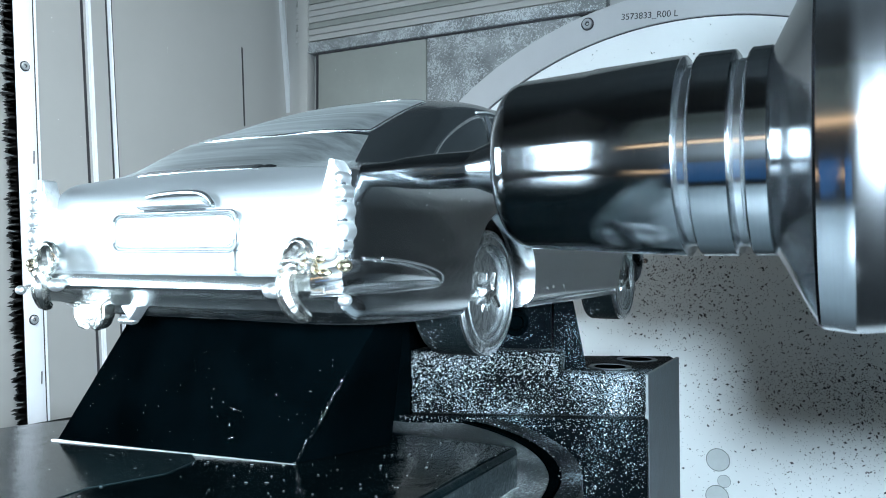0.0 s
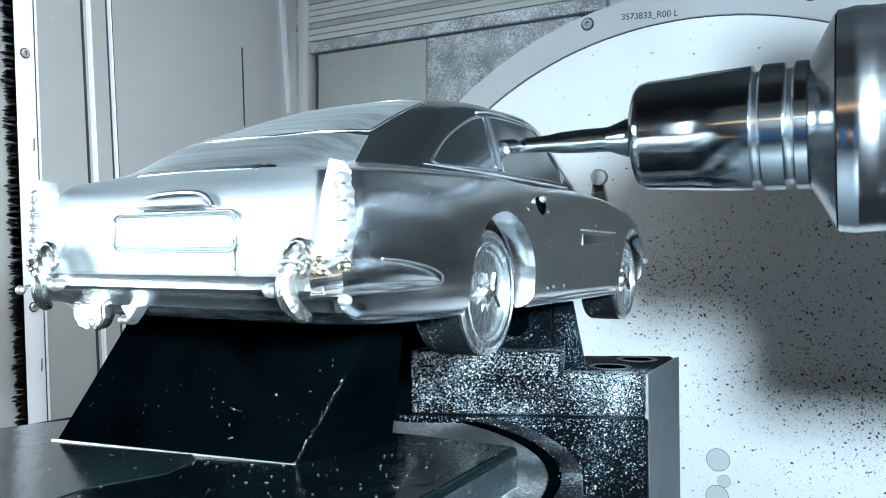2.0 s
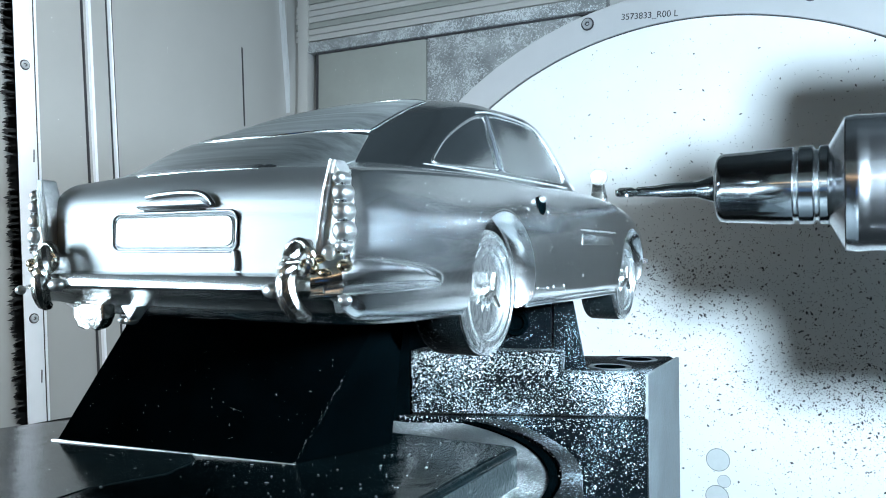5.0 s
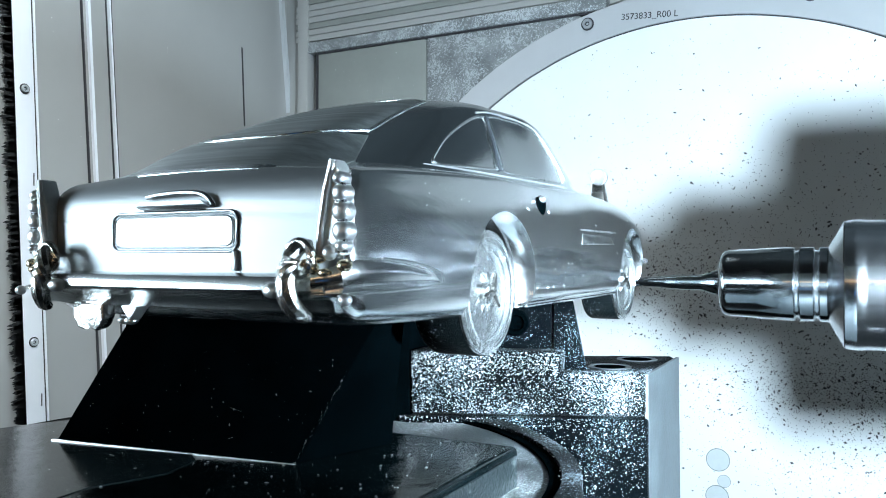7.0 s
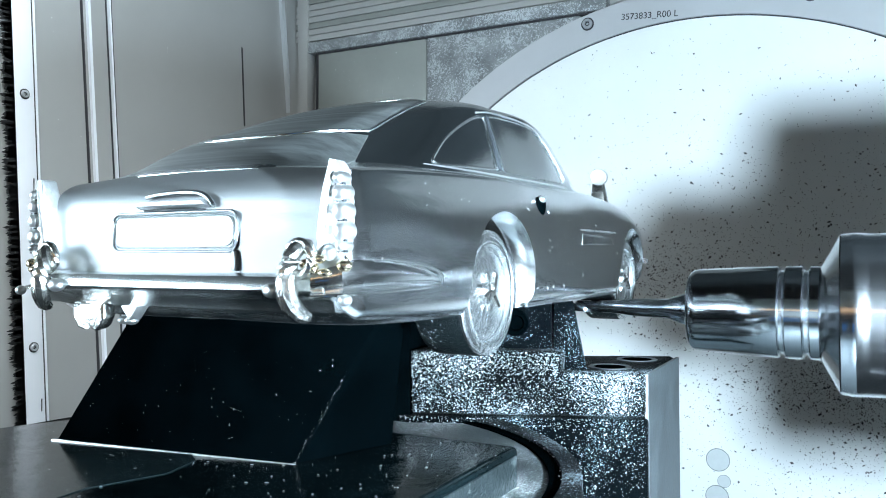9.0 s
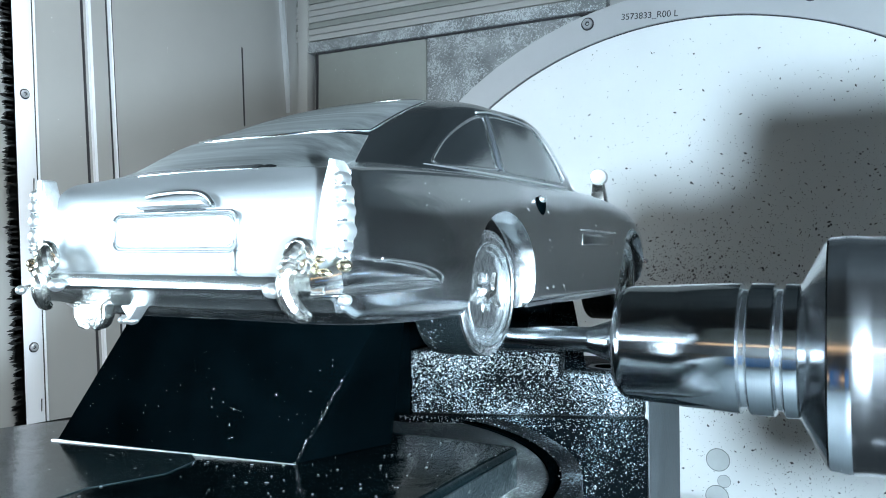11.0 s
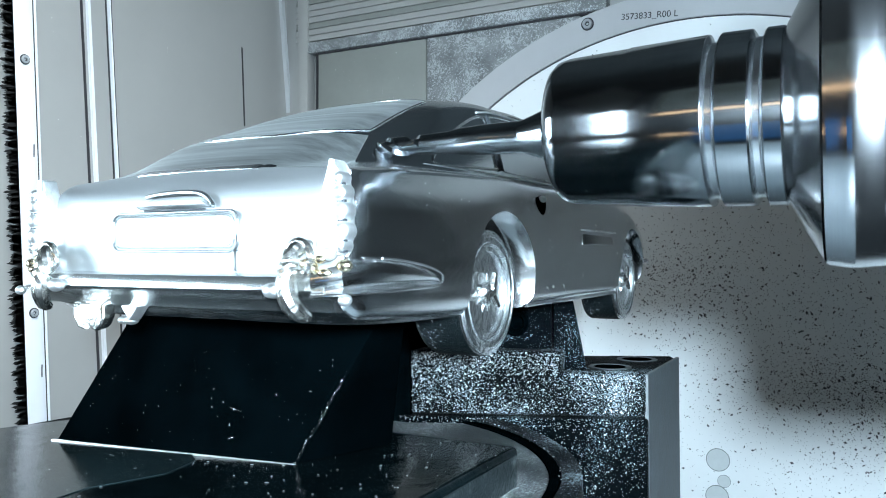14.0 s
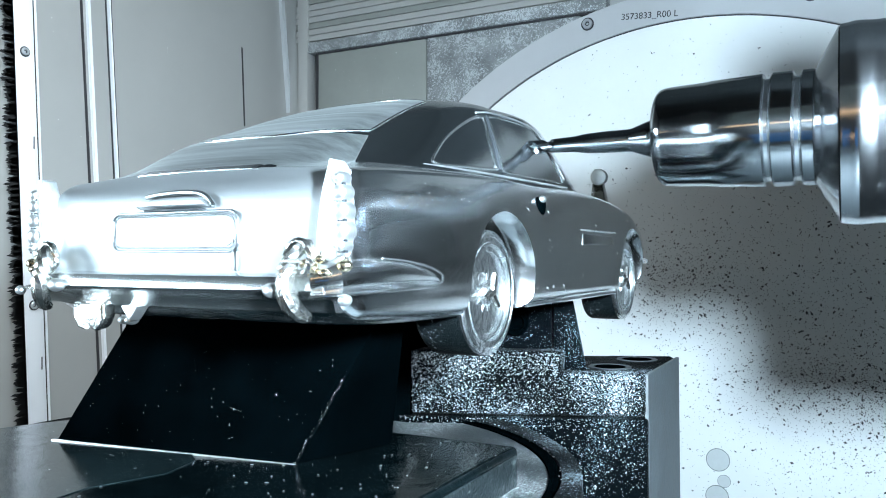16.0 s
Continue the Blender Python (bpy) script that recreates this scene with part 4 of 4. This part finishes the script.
        # door handle
        h = part("door_handle", ball((s * 0.0822, 0.0575, 0.0812), 0.0022, 0.0030, 0.0020), ALU_BRIGHT, c)
        # black bulge paints the shade of the handle's recess
        part("handle_shade", ball((s * 0.0808, 0.0590, 0.0775), 0.0022, 0.0060, 0.0060), FIX_SHADE_BLACK, h)
        # wing mirror
        m = part("wing_mirror", turned([(0.2530, 0.0050), (0.2528, 0.0060), (0.2534, 0.0066), (0.2580, 0.0064), (0.2605, 0.0040), (0.2612, 0.0008)], 28, "y", center=(s * 0.0555, 0, 0.1125)), ALU_BRIGHT, c)
        part("mirror_stem", hull([(s * (0.0555 + x), 0.2560 + y, 0.0895) for x, y in ((-0.0062, -0.006), (0.0062, -0.006), (0.0062, 0.006), (-0.0062, 0.006))], [(s * (0.0555 + x), 0.2560 + y, 0.1085) for x, y in ((-0.0052, -0.002), (0.0034, -0.002), (0.0034, 0.003), (-0.0052, 0.003))], 0.0010), ALU_CLAW, m)
        part("mirror_face", turned([(0.2548, 0.0050), (0.2536, 0.0049), (0.2536, 0.0002)], 28, "y", center=(s * 0.0555, 0, 0.1125)), ALU_EDGE, m, "grey mirror face")
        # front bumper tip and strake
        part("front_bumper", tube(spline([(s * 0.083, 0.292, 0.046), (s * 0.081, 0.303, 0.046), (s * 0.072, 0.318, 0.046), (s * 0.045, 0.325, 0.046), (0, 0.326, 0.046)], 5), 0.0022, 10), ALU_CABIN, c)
        part("side_strake", tube([(s * (body_x(y, 0.066) + 0.0002), y, 0.0665) for y in [0.125 + 0.01 * k for k in range(9)]], 0.0012, 8, radii=[0.0004] + [0.0007] * 7 + [0.0004]), ALU_ROUGH, c)
        part("side_vent", hull([(s * (body_x(0.165, 0.06) - 0.001), 0.128, 0.057), (s * (body_x(0.165, 0.06) + 0.0006), 0.128, 0.057), (s * (body_x(0.2, 0.06) + 0.0006), 0.200, 0.058), (s * (body_x(0.2, 0.06) - 0.001), 0.200, 0.058)],
                               [(s * (body_x(0.165, 0.06) - 0.001), 0.130, 0.064), (s * (body_x(0.165, 0.06) + 0.0002), 0.130, 0.064), (s * (body_x(0.2, 0.06) + 0.0002), 0.195, 0.063), (s * (body_x(0.2, 0.06) - 0.001), 0.195, 0.063)], 0.0004), ALU_SOFT, c)
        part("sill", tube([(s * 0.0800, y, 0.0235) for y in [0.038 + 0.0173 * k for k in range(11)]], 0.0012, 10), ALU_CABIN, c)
        part("headlamp", ball((s * 0.060, 0.302, 0.066), 0.013, 0.012, 0.012), ALU_BRIGHT, c)

        # tail lamp fin with round lenses
        fin = [(0.0715, 0.0495), (0.0810, 0.0500), (0.0818, 0.058), (0.0816, 0.069), (0.0806, 0.0765), (0.0795, 0.0785), (0.0783, 0.0830), (0.0765, 0.0828), (0.0752, 0.0770), (0.0730, 0.0700)]
        bm = hull([(s * x, -0.1315, z) for x, z in fin], [(s * x, -0.1240, z) for x, z in fin], 0.0010, 2)
        lamp = part("tail_lamp", bm, ALU_LAMP, c, "bright tall tail lamp fin")
        for z, r, x in ((0.0762, 0.0016, 0.0806), (0.0712, 0.0022, 0.0810), (0.0650, 0.0024, 0.0813), (0.0582, 0.0025, 0.0815), (0.0532, 0.0015, 0.0816)):
            part("lens", turned([(-0.1275, r * 1.45), (-0.1318, r * 1.42), (-0.1327, r * 1.25), (-0.1334, r * 0.9), (-0.1338, r * 0.5), (-0.1339, 0.0002)], 20, "y", center=(s * x, 0, z)), ALU_BRIGHT, lamp)
            part("lens_notch", box(min(s * (x - 0.0012), s * (x + 0.0020)), max(s * (x - 0.0012), s * (x + 0.0020)), -0.1322, -0.1305, z - r * 1.25 - 0.0005, z - r * 1.25 + 0.0004, 0.0001), DARKGAP, lamp)
        part("fin_rib", tube([(s * 0.0778, -0.1315, 0.0825), (s * 0.0757, -0.1325, 0.072), (s * 0.0738, -0.1325, 0.060), (s * 0.0725, -0.1320, 0.0505)], 0.0013, 8), ALU_LAMP, lamp)

        # rear bumper quarter, a pointed blade round the corner
        ys = [-0.1365, -0.1355, -0.1330, -0.1250, -0.1120, -0.0980, -0.0820, -0.0720, -0.0660]
        xs = [0.0720, 0.0780, 0.0828, 0.0858, 0.0872, 0.0876, 0.0872, 0.0864, 0.0850]
        hi = [0.0440, 0.0455, 0.0470, 0.0480, 0.0482, 0.0472, 0.0450, 0.0425, 0.0395]
        lo = [0.0352, 0.0356, 0.0360, 0.0362, 0.0364, 0.0366, 0.0368, 0.0370, 0.0375]
        bm = bmesh.new()
        rings = []
        for y, x, a, b in zip(ys, xs, hi, lo):
            nrm = Vector((1, 0.1, 0)).normalized() if y > -0.1325 else Vector((0.35, -0.94, 0))
            m_ = (a + b) / 2
            rings.append([bm.verts.new((s * (x - d * nrm.x), y - d * nrm.y, z)) for d, z in ((0.006, a), (0.0012, a), (0.0002, a * 0.7 + b * 0.3), (0.0007, m_), (0.0022, a * 0.25 + b * 0.75), (0.0004, b + 0.0012), (0.0010, b), (0.006, b))])
        for p, q in zip(rings, rings[1:]):
            for k in range(8):
                bm.faces.new((p[k], p[(k + 1) % 8], q[(k + 1) % 8], q[k]))
        bm.faces.new(rings[0])
        bm.faces.new(rings[-1])
        part("bumper_quarter", bm, ALU, c, "pointed bumper blade round the corner")
        part("bumper_edge", tube(spline([(s * 0.0725, -0.1368, 0.0360), (s * 0.083, -0.1338, 0.0366), (s * 0.0870, -0.1170, 0.0372), (s * 0.0878, -0.095, 0.0374), (s * 0.0862, -0.070, 0.0380)], 5), 0.0006, 8), ALU_SOFT, c)
        part("bumper_crease", tube(spline([(s * 0.0853, -0.066, 0.0392), (s * 0.0872, -0.070, 0.0425), (s * 0.0880, -0.082, 0.0455), (s * 0.0880, -0.100, 0.0478), (s * 0.0874, -0.1150, 0.0488)], 5), 0.0005, 8), ALU_SOFT, c)
        # over-rider, a bent claw
        part("over_rider", tube(spline([(s * 0.0690, -0.1315, 0.0535), (s * 0.0660, -0.1365, 0.0518), (s * 0.0645, -0.1395, 0.0430), (s * 0.0655, -0.1395, 0.0350), (s * 0.0675, -0.1365, 0.0300), (s * 0.0690, -0.1330, 0.0285)], 5), 0.003, 10,
                                radii=[0.0018 + 0.0019 * math.sin(math.pi * k / 25) for k in range(26)]), ALU_CLAW, c)
        part("over_rider_tip", ball((s * 0.0575, -0.1380, 0.0378), 0.0042, 0.0030, 0.0028), ALU_BRIGHT, c)
        part("corner_knob", ball((s * 0.0855, -0.1350, 0.0350), 0.0026, 0.0022, 0.0020), ALU_BRIGHT, c)
        # reversing lamp cluster, left rough by the cutter
        rng = random.Random(5)
        for k in range(9):
            a = (rng.uniform(0.0670, 0.0830), rng.uniform(-0.1355, -0.1310), rng.uniform(0.0440, 0.0525))
            part("lamp_boss", ball((s * a[0], a[1], a[2]), rng.uniform(0.0014, 0.0032), rng.uniform(0.0015, 0.003), rng.uniform(0.0012, 0.0028), u=10, v=8), ALU_WARM if k % 3 else ALU_BRIGHT, c)
        part("lamp_ring", tube([(s * (0.0668 + 0.0052 * math.cos(a)), -0.1355, 0.0490 + 0.0056 * math.sin(a)) for a in [2 * math.pi * k / 24 for k in range(24)]], 0.0017, 8, closed=True), ALU_CLAW, c)

    # rear face: plate panel, frame, handle
    outline = lambda x0, x1, z0, z1, r, y: [(x + r * math.cos(radians(a)), y, z + r * math.sin(radians(a))) for x, z, st in ((x1 - r, z1 - r, 0), (x0 + r, z1 - r, 90), (x0 + r, z0 + r, 180), (x1 - r, z0 + r, 270)) for a in range(st, st + 91, 15)]
    plate = part("plate_panel", hull([(p[0], -0.1262, p[2]) for p in outline(-0.0340, 0.0305, 0.0530, 0.0655, 0.0035, 0)], [(p[0], -0.1284, p[2]) for p in outline(-0.0330, 0.0295, 0.0538, 0.0647, 0.003, 0)], 0.0), ALU_BRIGHT, c, "blank raised plate panel")
    part("plate_frame", tube(outline(-0.0355, 0.0320, 0.0515, 0.0668, 0.004, -0.1280), 0.0006, 8, closed=True), ALU_EDGE, plate)
    part("plate_groove", tube(outline(-0.0342, 0.0307, 0.0528, 0.0656, 0.0036, -0.1282), 0.00025, 6, closed=True), ALU_EDGE, plate)
    part("frame_foot", box(0.0295, 0.0325, -0.1290, -0.126, 0.0440, 0.0520, 0.0008), ALU_EDGE, plate)
    han = part("trunk_handle", hull([(-0.0175, -0.1260, 0.0700), (0.0175, -0.1260, 0.0700), (0.0210, -0.1260, 0.0680), (-0.0210, -0.1260, 0.0680)][::-1], [(-0.0165, -0.1315, 0.0710), (0.0165, -0.1315, 0.0710), (0.0195, -0.1310, 0.0690), (-0.0195, -0.1310, 0.0690)][::-1], 0.0006), ALU_BRIGHT, c)
    part("handle_brow", tube(spline([(-0.016, -0.1275, 0.0732), (-0.004, -0.1285, 0.0742), (0.010, -0.1285, 0.0742), (0.0165, -0.1285, 0.0725), (0.020, -0.1285, 0.0690)], 5), 0.0011, 8), ALU_EDGE, han)
    part("handle_gap", box(-0.0150, 0.0150, -0.1305, -0.1260, 0.0672, 0.0680, 0.0003), DARKGAP, han)
    # rear bumper bar: ledge above, hollow below
    prof = [(-0.1230, 0.0438), (-0.1335, 0.0434), (-0.1360, 0.0424), (-0.1374, 0.0400), (-0.1377, 0.0378), (-0.1366, 0.0364), (-0.1335, 0.0352), (-0.1315, 0.0338), (-0.1300, 0.0300), (-0.1230, 0.0298)]
    bm = bmesh.new()
    rings = []
    for k in range(25):
        u = -1 + k / 12
        x = 0.0760 * u
        back = 0.0030 * abs(u) ** 3
        rings.append([bm.verts.new((x, y + back, z)) for y, z in prof])
    for p, q in zip(rings, rings[1:]):
        for i in range(len(prof)):
            bm.faces.new((p[i], p[(i + 1) % len(prof)], q[(i + 1) % len(prof)], q[i]))
    bm.faces.new(rings[0])
    bm.faces.new(rings[-1])
    part("rear_bumper", bm, ALU_SOFT, c, "bright bumper bar across the tail")
    part("valance_edge", tube([(x, -0.1140 + 0.008 * (abs(x) / 0.08) ** 3, 0.0250) for x in [-0.070 + 0.010 * k for k in range(15)]], 0.0005, 8), ALU_BRIGHT, c)
    # tail pipes and tow eye
    lump = [(-0.0560, 0.0305), (-0.0370, 0.0305), (-0.0365, 0.0240), (-0.0385, 0.0205), (-0.0415, 0.0185), (-0.0445, 0.0195), (-0.0465, 0.0212), (-0.0495, 0.0190), (-0.0530, 0.0200), (-0.0555, 0.0240)]
    part("tail_pipe", hull([(x, -0.1318, z) for x, z in lump], [(x, -0.1255, z + 0.001) for x, z in lump], 0.0012, 3), ALU_CLAW, c, "bright half-cut twin tail pipe")
    for x in (-0.0300, -0.0262):
        part("pipe_stub", ball((x, -0.1265, 0.0235), 0.0030, 0.0030, 0.0018), ALU_BRIGHT, c)
    part("tow_eye", hull([(-0.0240, -0.1340, 0.0300), (-0.0140, -0.1340, 0.0300), (-0.0190, -0.1340, 0.0240)], [(-0.0240, -0.128, 0.0300), (-0.0140, -0.128, 0.0300), (-0.0190, -0.128, 0.0240)], 0.0006), ALU_BRIGHT, c)
    return c


enclosure()
COVER = sliding_cover()
fixture()
car()
SPINDLE = spindle()
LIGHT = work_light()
scatter()


def motions():
    path = [(0.0, -0.0003, -0.1115, 0.0789), (0.5, 0.0002, -0.0849, 0.0939), (1.0, 0.0004, -0.0447, 0.0965), (1.5, 0.0006, -0.0003, 0.0990), (2.0, 0.0011, 0.0444, 0.1097), (2.5, 0.0014, 0.0843, 0.1144), (3.0, 0.0018, 0.1269, 0.1139),
            (3.5, 0.0016, 0.1702, 0.1037), (4.0, 0.0017, 0.2171, 0.1028), (4.2, 0.0019, 0.2294, 0.1110), (4.7, 0.0020, 0.2690, 0.1095), (5.2, 0.0021, 0.3080, 0.0960), (5.7, 0.0021, 0.3420, 0.0760), (6.1, 0.0020, 0.3600, 0.0560),
            (6.3, 0.0018, 0.3680, 0.0492), (6.5, 0.0013, 0.3720, 0.0339), (7.0, 0.0007, 0.3243, 0.0280), (7.5, 0.0003, 0.2960, -0.0020), (8.0, 0.0, 0.2561, 0.0012), (8.5, 0.0002, 0.2358, 0.0173), (9.0, 0.0, 0.1888, 0.0144), (9.2, -0.0002, 0.1690, 0.0143),
            (9.9, -0.0008, 0.1080, 0.0135), (10.6, -0.0016, 0.0560, 0.0105), (11.3, -0.0022, 0.0065, 0.0081), (11.5, -0.0022, -0.0011, 0.0157), (12.0, -0.0014, -0.0598, 0.0156), (12.5, -0.0015, -0.0980, 0.0264), (13.0, -0.0016, -0.1040, 0.0509), (13.5, -0.0004, -0.1068, 0.0904),
            (14.0, -0.0003, -0.0684, 0.0957), (14.5, 0.0001, -0.0266, 0.0982), (15.0, 0.0004, 0.0126, 0.1006), (15.5, 0.0012, 0.0478, 0.1159), (16.0, 0.0017, 0.0870, 0.1148)]
    walk(SPINDLE, [(t, pose(x, y, z)) for t, x, y, z in path])
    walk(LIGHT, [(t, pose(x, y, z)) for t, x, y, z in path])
    rise = [(0.0, 0.0425), (0.5, 0.0553), (1.0, 0.057), (1.5, 0.0586), (2.0, 0.0668), (2.5, 0.07), (3.0, 0.07), (3.5, 0.0619), (4.0, 0.0602), (4.4, 0.058), (5.2, 0.040), (6.0, 0.020), (6.5, 0.0049), (7.0, 0.0), (7.5, -0.0229), (8.0, -0.0212),
            (8.5, -0.0082), (9.0, -0.0098), (11.5, -0.0098), (12.0, -0.0098), (12.5, 0.0), (13.0, 0.0196), (13.5, 0.0521), (14.0, 0.0553), (14.5, 0.057), (15.0, 0.0586), (15.5, 0.0717), (16.0, 0.07)]
    walk(COVER, [(t, pose(0, 0, z)) for t, z in rise])


motions()
